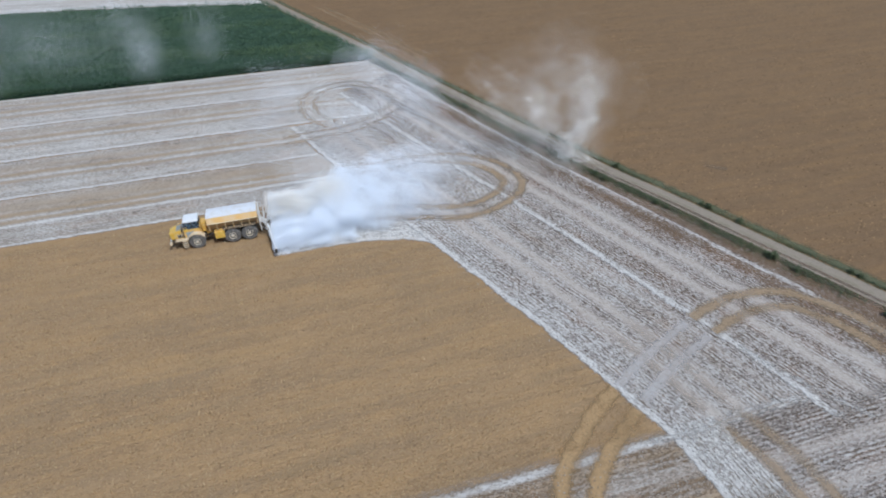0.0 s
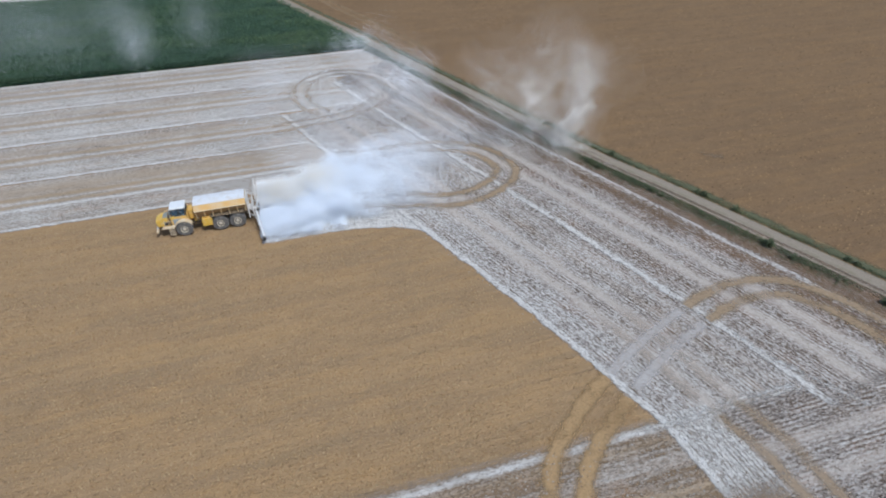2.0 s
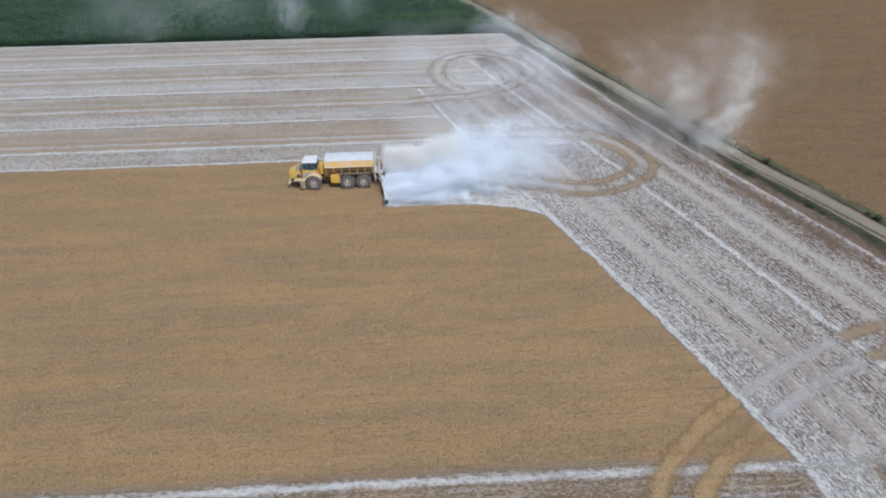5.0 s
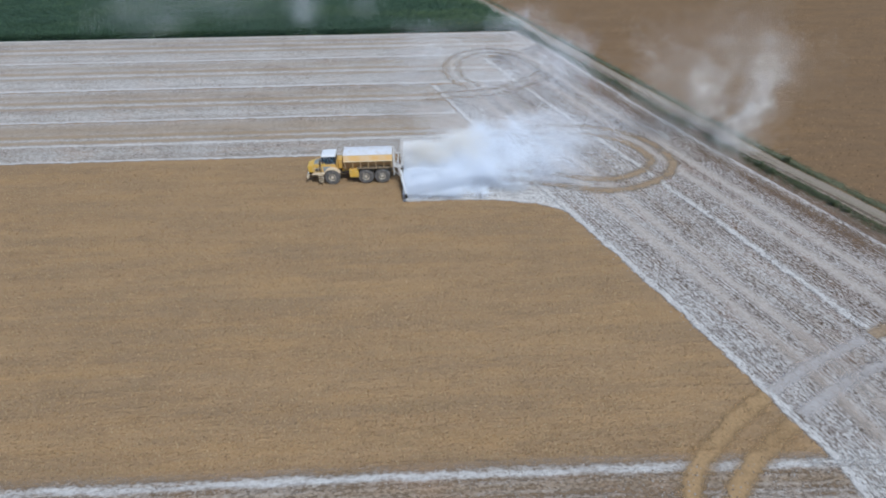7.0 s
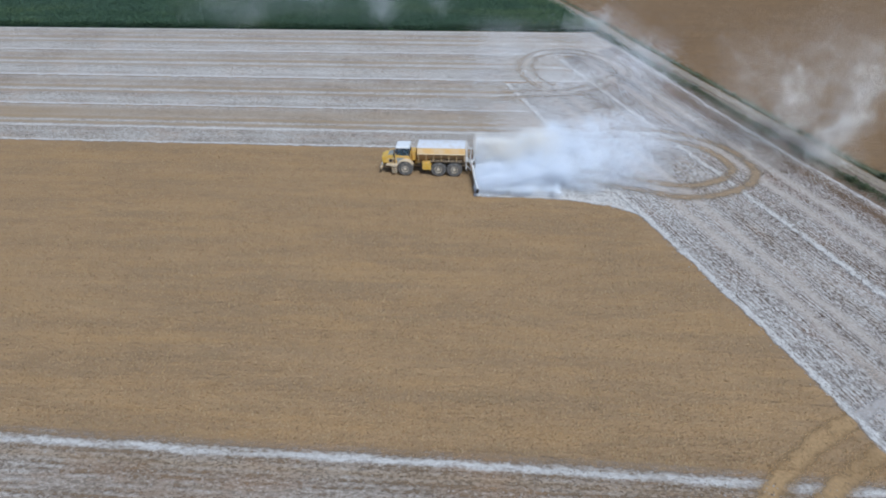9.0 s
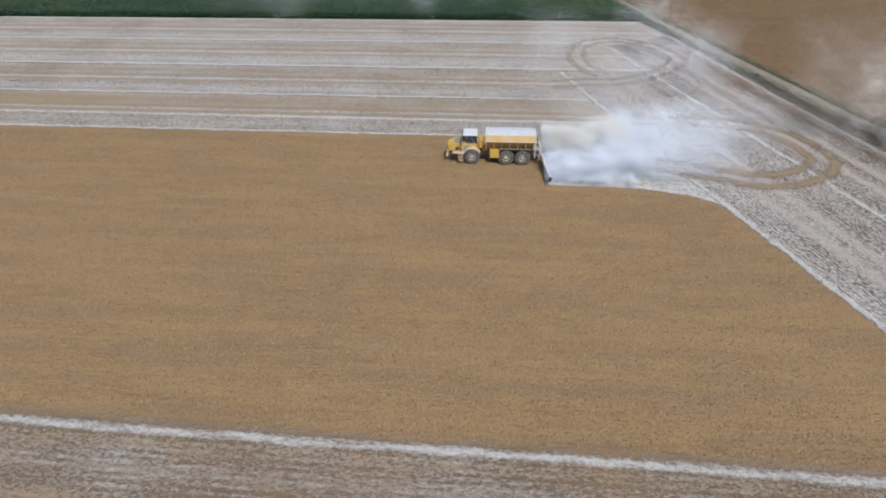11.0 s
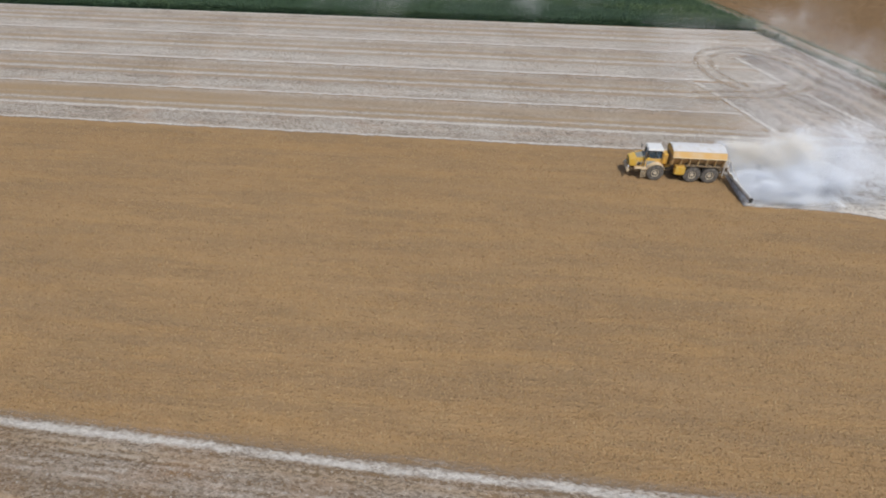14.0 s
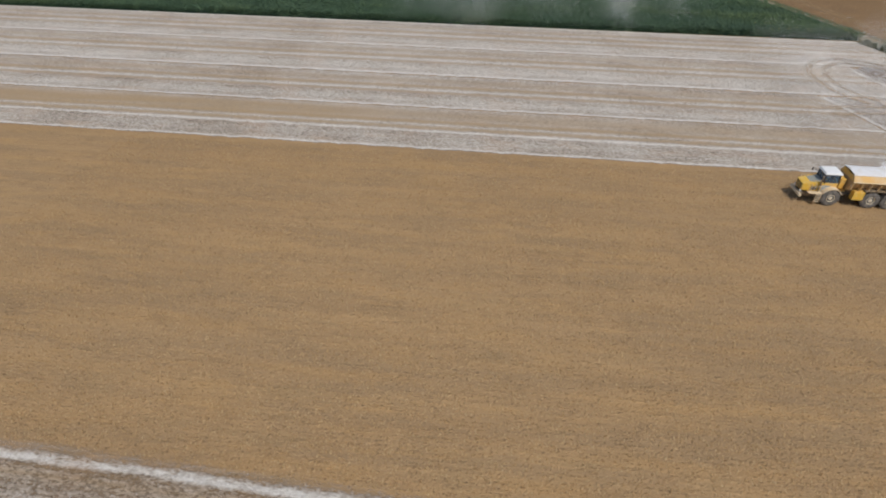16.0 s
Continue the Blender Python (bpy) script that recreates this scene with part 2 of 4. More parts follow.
LIME_DUST = (0.62, 0.59, 0.55)
M_YELLOW = plain("yellow_paint", (0.72, 0.42, 0.07), 0.5, dirt=(0.66, 0.52, 0.32), dirty=0.6)
M_YELLOW2 = plain("fresh_yellow_paint", (0.75, 0.46, 0.06), 0.45, dirt=(0.66, 0.54, 0.30), dirty=0.55)
M_SIDE = plain("limed_yellow_paint", (0.68, 0.41, 0.14), 0.6, dirt=(0.66, 0.53, 0.36), dirty=0.6, scale=1.2)
M_HOPPER = plain("dusty_hopper_steel", (0.46, 0.30, 0.14), 0.7, dirt=(0.42, 0.34, 0.24), dirty=0.6)
M_CREAM = plain("dusty_cream_paint", (0.70, 0.54, 0.33), 0.6, dirt=LIME_DUST, dirty=0.6)
M_RIB = plain("dusty_rib_paint", (0.60, 0.42, 0.20), 0.6, dirt=(0.66, 0.58, 0.47), dirty=0.7)
M_WHITE = plain("white_paint", (0.80, 0.80, 0.79), 0.45, dirt=(0.6, 0.57, 0.52), dirty=0.3)
M_TARP = plain("white_tarp", (0.72, 0.72, 0.735), 0.75, dirt=(0.62, 0.57, 0.50), dirty=0.7, scale=1.4)
M_TYRE = plain("tyre_rubber", (0.12, 0.112, 0.104), 0.85, dirt=(0.32, 0.285, 0.245), dirty=0.75, spec=0.2)
M_RIM = plain("cream_rim", (0.66, 0.56, 0.40), 0.6, dirt=(0.72, 0.69, 0.63), dirty=0.7)
M_BLACK = plain("black_steel", (0.03, 0.03, 0.032), 0.6, dirt=(0.25, 0.2, 0.14), dirty=0.35)
M_FRAME = plain("dark_frame", (0.15, 0.11, 0.07), 0.7, dirt=(0.42, 0.33, 0.22), dirty=0.7)
M_RUBBER = plain("rubber_curtain", (0.22, 0.21, 0.20), 0.8, dirt=(0.66, 0.64, 0.60), dirty=0.9)
M_LID = plain("grey_green_paint", (0.27, 0.28, 0.25), 0.7, dirt=(0.45, 0.43, 0.38), dirty=0.6)
M_DOOR = plain("dusty_blue_grey_paint", (0.30, 0.34, 0.37), 0.4, dirt=(0.45, 0.42, 0.38), dirty=0.5)
M_PALE = plain("limed_steel", (0.66, 0.62, 0.57), 0.7, dirt=(0.78, 0.77, 0.75), dirty=0.6)


def glass_material():
    """Tinted cab glass under a layer of dust and painted blue sky reflection."""
    T = Tree("tinted_glass")
    n = T.noise(T.coords(), 3.0, 3)
    g = T.node("ShaderNodeBsdfPrincipled")
    g.inputs["Base Color"].default_value = (0.24, 0.40, 0.54, 1)
    g.inputs["Transmission Weight"].default_value = 1.0
    g.inputs["Roughness"].default_value = 0.03
    g.inputs["IOR"].default_value = 1.45
    # blue imitates the sky mirrored in the panes, grey is dust
    sky_dust_film = T.mix(T.ramp(n, 0.45, 0.75), (0.09, 0.16, 0.23), (0.30, 0.32, 0.33))
    sky_dust_film = T.surface(sky_dust_film, 0.35, spec=0.6)
    m = T.node("ShaderNodeMixShader")
    T.set(m.inputs[0], T.ramp(n, 0.35, 0.75, 0.40, 0.60))
    T.set(m.inputs[1], g.outputs[0])
    T.set(m.inputs[2], sky_dust_film)
    return T.done(m.outputs[0])


M_GLASS = glass_material()


def grain_material(name, cols, rough=0.95):
    """Loose small pieces, each of its own shade."""
    T = Tree(name)
    r = T.node("ShaderNodeValToRGB")
    T.set(r.inputs[0], random_island(T))
    r.color_ramp.interpolation = "CONSTANT" if len(cols) > 4 else "LINEAR"
    while len(r.color_ramp.elements) < len(cols):
        r.color_ramp.elements.new(0.5)
    for i, (el, c) in enumerate(zip(r.color_ramp.elements, cols)):
        el.position, el.color = i / len(cols), (*c, 1)
    f = T.noise(T.coords(), 9.0, 2)
    c = T.mix(T.mul(f, 0.3), r.outputs[0], tuple(v * 0.6 for v in cols[0]))
    return T.done(T.surface(c, rough, spec=0.1))


M_CLOD = grain_material("soil_crumbs", [(0.20, 0.130, 0.070), (0.28, 0.183, 0.097), (0.36, 0.238, 0.124), (0.48, 0.34, 0.185)])
M_STRAW = grain_material("cut_straw", [(0.30, 0.19, 0.095), (0.40, 0.26, 0.128), (0.48, 0.325, 0.162), (0.54, 0.40, 0.225)])
M_CLOD_FAR = grain_material("brown_crumbs", [(0.075, 0.05, 0.028), (0.13, 0.082, 0.044), (0.26, 0.160, 0.082), (0.40, 0.26, 0.135)])
M_CLOD_LIME = grain_material("limed_crumbs", [(0.13, 0.092, 0.066), (0.20, 0.150, 0.115), (0.32, 0.27, 0.225), (0.47, 0.435, 0.395)])


def leaf_material(name, dark, light):
    T = Tree(name)
    n = T.noise(T.coords(), 0.06, 3)
    big = T.noise(T.coords(scale=(0.35, 1.0, 1)), 0.12, 3)
    c = T.mix(random_island(T), dark, light)
    c = T.mix(T.mul(T.ramp(T.add(T.mul(n, 0.4), T.mul(big, 0.6)), 0.44, 0.60), 0.65), c, (light[0] * 1.30, light[1] * 1.12, light[2] * 0.85))
    strip = T.noise(T.coords(scale=(0.02, 0.16, 1)), 1.0, 3)
    c = T.mix(T.mul(T.ramp(strip, 0.45, 0.62), 0.5), c, (dark[0] * 1.5, dark[1] * 1.35, dark[2] * 1.7))
    tr = T.node("ShaderNodeBsdfTranslucent")
    T.set(tr.inputs[0], c)
    m = T.node("ShaderNodeMixShader")
    m.inputs[0].default_value = 0.25
    T.set(m.inputs[1], T.surface(c, 0.6, spec=0.25))
    T.set(m.inputs[2], tr.outputs[0])
    return T.done(m.outputs[0])


M_CROP = leaf_material("crop_leaf", (0.050, 0.090, 0.048), (0.100, 0.162, 0.088))
M_GRASS = leaf_material("verge_grass", (0.070, 0.087, 0.042), (0.145, 0.160, 0.084))
M_WEED = leaf_material("weed_leaf", (0.062, 0.084, 0.040), (0.130, 0.148, 0.076))
M_UNDER = plain("crop_shade", (0.046, 0.078, 0.048), 0.9, dirt=(0.08, 0.118, 0.06), dirty=0.7, scale=0.8, spec=0.1)


def dust_material(name, col):
    T = Tree(name)
    d = T.node("ShaderNodeBsdfDiffuse")
    d.inputs[0].default_value = (*col, 1)
    t = T.node("ShaderNodeBsdfTranslucent")
    t.inputs[0].default_value = (*col, 1)
    m = T.node("ShaderNodeMixShader")
    m.inputs[0].default_value = 0.2
    T.set(m.inputs[1], d.outputs[0])
    T.set(m.inputs[2], t.outputs[0])
    return T.done(m.outputs[0])


M_DUST = dust_material("lime_dust", (0.93, 0.94, 0.96))
M_DUST_FRESH = dust_material("fresh_lime_dust", (0.88, 0.91, 0.96))
M_DUST_TAN = dust_material("soil_dust", (0.88, 0.84, 0.78))


def road_material():
    T = Tree("pale_track_gravel")
    uv = T.node("ShaderNodeUVMap").outputs[0]
    sep = T.node("ShaderNodeSeparateXYZ")
    T.set(sep.inputs[0], uv)
    p = T.coords()
    n, f, b = T.noise(p, 0.7, 4, 0.65), T.noise(p, 6.0, 3, 0.7), T.noise(p, 0.06, 2)
    off = T.math("ABSOLUTE", T.sub(sep.outputs[1], 0.5))
    c = T.mix(T.ramp(f, 0.3, 0.7), (0.245, 0.198, 0.148), (0.345, 0.288, 0.22))
    mid = T.mul(T.ramp(off, 0.15, 0.03), T.ramp(n, 0.40, 0.60))
    c = T.mix(T.mul(mid, 0.65), c, (0.21, 0.18, 0.11))
    c = T.mix(T.mul(T.ramp(off, 0.36, 0.5), T.ramp(n, 0.35, 0.6)), c, (0.17, 0.16, 0.085))
    c = T.mix(T.mul(b, 0.25), c, (0.32, 0.275, 0.225))
    return T.done(T.surface(c, 0.95, normal=T.bump(f, 0.5, 0.04), spec=0.1))


M_ROAD = road_material()
M_VERGE = track_material("verge_turf", (0.148, 0.142, 0.084), (0.095, 0.104, 0.058), 1.0)


# ---- geometry helpers ----
def smooth_line(points, step=1.0):
    """A smooth line through the points, at about even steps."""
    P = [np.array(p, float) for p in points]
    P = [2 * P[0] - P[1], *P, 2 * P[-1] - P[-2]]
    out = []
    for a, b, c, d in zip(P, P[1:], P[2:], P[3:]):
        n = max(2, int(np.linalg.norm(c - b) / step))
        for i in range(n):
            t = i / n
            out.append(0.5 * (2 * b + (c - a) * t + (2 * a - 5 * b + 4 * c - d) * t * t + (3 * b - a - 3 * c + d) * t ** 3))
    out.append(P[-2])
    return np.array(out)


def resample(line, n):
    d = np.r_[0, np.cumsum(np.linalg.norm(np.diff(line, axis=0), axis=1))]
    s = np.linspace(0, d[-1], n)
    return np.stack([np.interp(s, d, line[:, k]) for k in range(2)], 1), d[-1]


def mesh_from(name, verts, faces, mat, uvs=None):
    """One mesh object out of arrays; faces all have the same number of corners."""
    verts, faces = np.asarray(verts, np.float32), np.asarray(faces, np.int32)
    k = faces.shape[1]
    me = bpy.data.meshes.new(name)
    me.vertices.add(len(verts))
    me.vertices.foreach_set("co", verts.ravel())
    me.loops.add(faces.size)
    me.loops.foreach_set("vertex_index", faces.ravel())
    me.polygons.add(len(faces))
    me.polygons.foreach_set("loop_start", np.arange(0, faces.size, k, dtype=np.int32))
    me.update(calc_edges=True)
    if uvs is not None:
        me.uv_layers.new(name="UVMap").data.foreach_set("uv", np.asarray(uvs, np.float32)[faces.ravel()].ravel())
    me.materials.append(mat)
    return new(name, me)


def ribbon(name, side_a, side_b, width, z, mat, across=1, profile=None):
    """A sheet between two smooth lines. UV: metres along, 0 to width across."""
    A, la = resample(smooth_line(side_a), 160)
    B, lb = resample(smooth_line(side_b), 160)
    V, U = [], []
    for i in range(160):
        for j in range(across + 1):
            f = j / across
            q = A[i] * (1 - f) + B[i] * f
            V.append((q[0], q[1], z + (profile[j] if profile else 0)))
            U.append((i / 159 * (la + lb) / 2, f * width))
    w = across + 1
    F = [(i * w + j, i * w + j + 1, (i + 1) * w + j + 1, (i + 1) * w + j) for i in range(159) for j in range(across)]
    ob = mesh_from(name, V, F, mat, U)
    if np.cross(B[5] - A[5], A[6] - A[5]) < 0:
        ob.data.flip_normals()
    return ob


def offset_line(line, d):
    g = np.gradient(line, axis=0)
    g /= np.linalg.norm(g, axis=1)[:, None]
    return line + np.stack([g[:, 1], -g[:, 0]], 1) * d


def band(name, centre, lo, hi, z, mat, width=1.0, across=1, profile=None):
    """A ribbon along a centre line, between two offsets to its right."""
    c = smooth_line(centre, 0.8)
    return ribbon(name, offset_line(c, lo)[::2], offset_line(c, hi)[::2], width, z, mat, across, profile)


# ---- ground ----
GROUND = "structure"
ground = mesh_from("ground", [(-2500, -2500, -0.03), (2500, -2500, -0.03), (2500, 2500, -0.03), (-2500, 2500, -0.03)], [(0, 1, 2, 3)], M_FARSOIL)
tagged(ground, "wide flat farmland of bare brown tilled soil", "ground", kind=GROUND)

ROAD = [(-63.5, 395), (-29.5, 285), (2.2, 181.5), (18.4, 131), (23.0, 115.5), (30.8, 90), (39.0, 63.7), (43.6, 51.5), (47.7, 40), (51.5, 29.5), (60.8, 2), (79, -52), (109, -140)]
road_line = smooth_line(ROAD, 1.0)
stub_right = offset_line(road_line, -3.0)[::8]
stub_left = np.stack([np.full(len(stub_right), -420.0), stub_right[:, 1]], 1)
field = ribbon("stubble_field", stub_left, stub_right, 1.0, 0.0, M_STUBBLE, 4)
tagged(field, "tan cultivated stubble field with fine straw and crumbs", "field", kind=GROUND)

road = band("road", ROAD, -1.4, 1.4, 0.03, M_ROAD, 1.0, 8, [-0.05, 0.0, -0.02, -0.015, 0.02, -0.015, -0.02, 0.0, -0.05])
tagged(road, "pale dusty farm track with two worn ruts", "road", kind=GROUND)
verge_l = band("verge", ROAD, -3.4, -1.1, 0.012, M_VERGE)
tagged(verge_l, "rough grass verge between farm track and limed field", "verge", kind=GROUND)
verge_c = ribbon("verge", [(17.6, 119.6), (21.6, 108.5), (24.6, 99.0), (27.6, 89.0)], [(19.6, 119.6), (24.0, 107.0), (26.4, 99.0), (28.8, 89.6)], 1.0, 0.026, M_VERGE)
tagged(verge_c, "dusty olive weeds at the corner of field and farm track", "verge", kind=GROUND)
verge_r = band("verge", ROAD, 1.05, 2.1, 0.012, M_VERGE)
tagged(verge_r, "narrow grass verge beside brown tilled field", "verge", kind=GROUND)

# ---- spread lime, pass by pass ----
W = 12.6


def lime(side_a, side_b, z, mat, label, width=W):
    ob = ribbon("lime_spread", side_a, side_b, width, z, mat, 2)
    return tagged(ob, label, "lime", "spreading passes", GROUND)


ROWSOIL = (0.345, 0.268, 0.200)
ROW1 = lime_material("lime_row_a", 0.38, [(0.5, 0.28, 0.72), (5.2, 0.28, 0.80), (7.1, 0.22, 0.25)], [(6.2, 0.42, 0.95), (8.0, 0.50, 0.95), (10.2, 1.8, 0.65)], soil=(0.360, 0.282, 0.210), contrast=0.38, rows=0.7, bare_until=255)
ROW2 = lime_material("lime_row_b", 0.41, [(0.5, 0.36, 0.85), (2.6, 1.2, 0.15), (6.6, 0.34, 0.36)], [(5.6, 0.45, 0.8), (7.9, 0.55, 0.95), (10.2, 1.1, 0.5)], soil=ROWSOIL, contrast=0.42, rows=0.7)
ROW3 = lime_material("lime_row_c", 0.48, [(0.5, 0.44, 1.10), (3.0, 1.6, 0.15), (6.7, 0.4, 0.28)], [(5.6, 0.45, 0.65), (8.0, 0.6, 0.85), (10.5, 1.0, 0.45)], soil=ROWSOIL, contrast=0.42, rows=0.7)
ROW4 = lime_material("lime_row_d", 0.48, [(0.5, 0.50, 1.00), (3.0, 1.6, 0.12), (7.4, 0.45, 0.25), (15.2, 0.5, 0.8)], [(6.0, 0.6, 0.65), (9.0, 0.7, 0.75), (12.0, 0.7, 0.5)], soil=ROWSOIL, contrast=0.42, rows=0.7, width=15.7)
WARM = (0.250, 0.190, 0.150)
HEAD1 = lime_material("lime_headland_a", 0.40, [(0.55, 0.34, 0.85), (2.4, 1.5, 0.16)], [(9.0, 0.5, 0.2)], [(4.75, 0.60, 0.95), (6.9, 0.58, 0.95), (10.6, 0.35, 0.4)], rows=1.0, soil=WARM, contrast=0.9)
HEAD2 = lime_material("lime_headland_b", 0.33, [(0.6, 0.38, 0.85), (12.2, 0.22, 0.45), (10.7, 1.0, -0.42), (2.4, 1.2, 0.05)], [], [(4.5, 0.62, 0.95), (7.3, 0.66, 0.95)], rows=1.0, soil=(0.235, 0.168, 0.125), wobble=1.5, contrast=0.9, start=1.6)
FRINGE = lime_material("lime_fringe", 0.03, rows=0.8, soil=(0.245, 0.163, 0.108), contrast=0.8)
FRESH = lime_material("lime_fresh", 0.80, [(0.5, 0.36, 0.8), (12.2, 0.3, 0.4)], [(5.2, 0.55, 0.4), (7.6, 0.55, 0.4)])
NEAR = lime_material("lime_row_near", 0.10, [(1.4, 0.22, 0.95), (1.1, 0.6, 0.16), (3.6, 0.8, 0.08)], [(2.4, 0.42, 0.45), (6.2, 0.5, 0.75), (8.9, 0.5, 0.6), (11.7, 0.6, 0.5)], [(4.1, 0.5, 0.3)], rows=0.6, soil=(0.335, 0.252, 0.178), contrast=0.34, wobble=0.7, period=0.5, grit=0.32, width=13.3, alpha=0.9, base=0.5, feather=1.55)
NEARB = lime_material("lime_row_corner", 0.28, [], [], [(4.0, 0.6, 0.7), (6.6, 0.6, 0.7)], rows=1.2, soil=(0.25, 0.19, 0.15), contrast=0.7)
LINE = lime_material("lime_edge_line", 0.02, [(0.9, 0.32, 0.85)], rows=0.3, soil=(0.34, 0.29, 0.24), alpha=0.85, width=1.8, wobble=0.9, base=-0.08)
DOUBLE = lime_material("lime_overlap", 0.82, [(0.6, 0.36, 0.6)], rows=0.8, soil=(0.30, 0.24, 0.185), alpha=0.9, contrast=0.7, width=5.0, base=0.0, fade=8.5)

lime([(-300, 65.0), (-120, 65.0), (-40, 65.0), (7.2, 65.0)], [(-300, 77.6), (-120, 77.6), (-40, 77.6), (3.4, 77.6)], 0.010, ROW1, "grey-white strip of lime with tan wheel lanes on stubble")
lime([(-300, 77.5), (-120, 77.5), (-40, 77.5), (3.2, 77.5)], [(-300, 90.3), (-120, 90.3), (-40, 90.3), (-0.6, 90.3)], 0.014, ROW2, "grey-white strip of lime with tan wheel lanes on stubble")
lime([(-300, 90.2), (-120, 90.2), (-40, 90.2), (13.6, 90.2)], [(-300, 104.5), (-120, 104.5), (-40, 104.5), (10.4, 104.5)], 0.018, ROW3, "pale strip of lime with faint wheel lanes on stubble")
lime([(-300, 104.4), (-120, 104.4), (-40, 104.4), (23.5, 104.4)], [(-300, 120.4), (-120, 120.4), (-40, 120.2), (20.2, 119.8)], 0.010, ROW4, "pale strip of lime beside the green crop", 15.7)
lime([(22.8, 20.6), (19.3, 32.0), (15.2, 43.5), (10.85, 55.0), (6.6, 66.4), (3.0, 78.0), (-0.8, 89.6)], [(36.2, 20.3), (34.0, 30.5), (30.0, 42.5), (26.2, 54.5), (22.4, 66.4), (18.2, 78.5), (14.0, 90.8)], 0.040, HEAD1, "white lime pass along the headland of the field")
lime([(36.4, 16), (33.1, 29.2), (24.9, 54.9), (15.2, 83.3), (9.0, 102)], [(50.5, 18), (46.6, 30.2), (41.1, 46.1), (31.0, 76.6), (21.5, 111)], 0.045, HEAD2, "thin white lime pass beside the farm track")
lime([(50.3, 18), (46.4, 30.2), (40.9, 46.1), (30.8, 76.6), (21.3, 111)], [(54.6, 19.4), (50.4, 31.9), (44.9, 47.6), (34.8, 78.0), (24.0, 111.9)], 0.018, FRINGE, "dark bare headland strip lightly dusted with lime")
lime([(-4.5, 53.3), (1, 53.35), (6, 53.0), (10, 51.9), (12.6, 50.4), (14.6, 47.6)], [(-4.5, 65.3), (0, 65.5), (4, 65.7), (8, 66), (12, 66), (16, 66)], 0.032, FRESH, "freshly spread white lime behind the spreader")
lime([(-300, 27.2), (-120, 24.1), (-75, 23.15), (-53, 22.65), (-30, 22.15), (5, 22.05), (23, 21.65), (36, 21.55)], [(-300, 13.5), (-120, 10.6), (-75, 9.6), (-53, 9.1), (-30, 8.6), (5, 8.5), (23, 8.2), (36, 8.0)], 0.014, NEAR, "strip of lime with a bright ragged edge on stubble", 13.3)
lime([(28, 20.5), (36, 20.4), (44, 20.2), (50, 20.0), (54, 20)], [(28, 7.6), (36, 7.6), (44, 7.6), (50, 7.6), (54, 7.6)], 0.020, NEARB, "limed rows in the corner of the headland")
lime([(21.5, 21.4), (25.5, 21.1), (30, 21.6), (35.2, 21.4)], [(21.5, 19.6), (25.5, 19.3), (30, 19.8), (35.2, 19.6)], 0.050, LINE, "white line where two lime passes cross", 1.8)
lime([(22.7, 21.2), (23.2, 17.8), (23.6, 12.6)], [(27.4, 21.0), (27.9, 17.6), (28.3, 12.4)], 0.048, DOUBLE, "brighter lime where two passes overlap", 5.0)
lime([(33.7, 26.6), (34.2, 24.0), (35.5, 21.8), (38.2, 17.0)], [(35.5, 26.9), (36.0, 24.6), (37.3, 22.4), (40.0, 17.4)], 0.052, LINE, "ragged white lime line in the headland corner", 1.8)
lime([(-300, 13.6), (-120, 10.7), (-30, 8.7), (56, 8)], [(-300, 1.0), (-120, -2), (-30, -4), (60, -4.6)], 0.014, NEAR, "strip of lime on stubble under the flight line")

lime([(27.2, 29.4), (27.7, 27.2), (28.3, 24.9)], [(28.5, 29.6), (29.1, 27.4), (29.7, 25.1)], 0.058, LINE, "bright splash of spilled lime on the headland", 1.8)
stain = band("lime_stain", [(53.9, 57.0), (54.9, 55.9), (55.9, 54.9)], -0.9, 0.9, 0.0, M_STAIN)
tagged(stain, "faint pale stain on brown tilled soil", "stain", kind=GROUND)

# ---- wheel tracks of the turns ----


def tracks(centre, label, mat=None, z=0.065, gauge=1.15, wide=0.80):
    for s in (-gauge, gauge):
        ob = band("wheel_track", centre, s - wide, s + wide, z, mat or M_TRACK)
        tagged(ob, label, "wheel track", "turning tracks", GROUND)


tracks([(11.5, 9), (12.7, 14), (14.4, 18.3), (16.5, 20.7), (20.0, 23.3), (22.6, 24.9), (24.4, 25.9)], "tan wheel track curving over stubble", None, 0.030, 1.2, 1.0)
tracks([(22.6, 24.9), (26.0, 26.8), (30, 28.6), (33.2, 29.9)], "pale wheel track pressed into lime", M_TRACK_PALE)
tracks([(33.2, 29.9), (36, 30.8), (39.3, 31.3), (43.4, 30.3), (46.3, 26.2), (47.2, 22.5), (47.8, 17), (48, 8)], "tan wheel track looping through lime", M_TRACK_FAINT, 0.065, 1.15, 0.95)
tracks([(25.0, 34.0), (26.2, 30.5), (27.4, 26.0), (28.2, 21.8)], "faint wheel track bending out of the lime pass", M_TRACK_BEND, 0.062)
tracks([(28.2, 21.6), (29.0, 19.2), (29.8, 16), (29.9, 13), (30.2, 4)], "tan wheel track crossing limed rows", M_TRACK_CROSS)
tracks([(6.5, 88.2), (4.2, 92.0), (3.4, 96.5), (3.7, 100.5), (6.2, 105.3), (12, 107), (17.8, 102.6), (19.6, 96), (15.6, 90.3), (9.5, 86), (4, 85.2), (-1.5, 84.4)], "faint tan wheel loop on pale lime", M_TRACK_LOOP, 0.060, 1.15, 0.85)
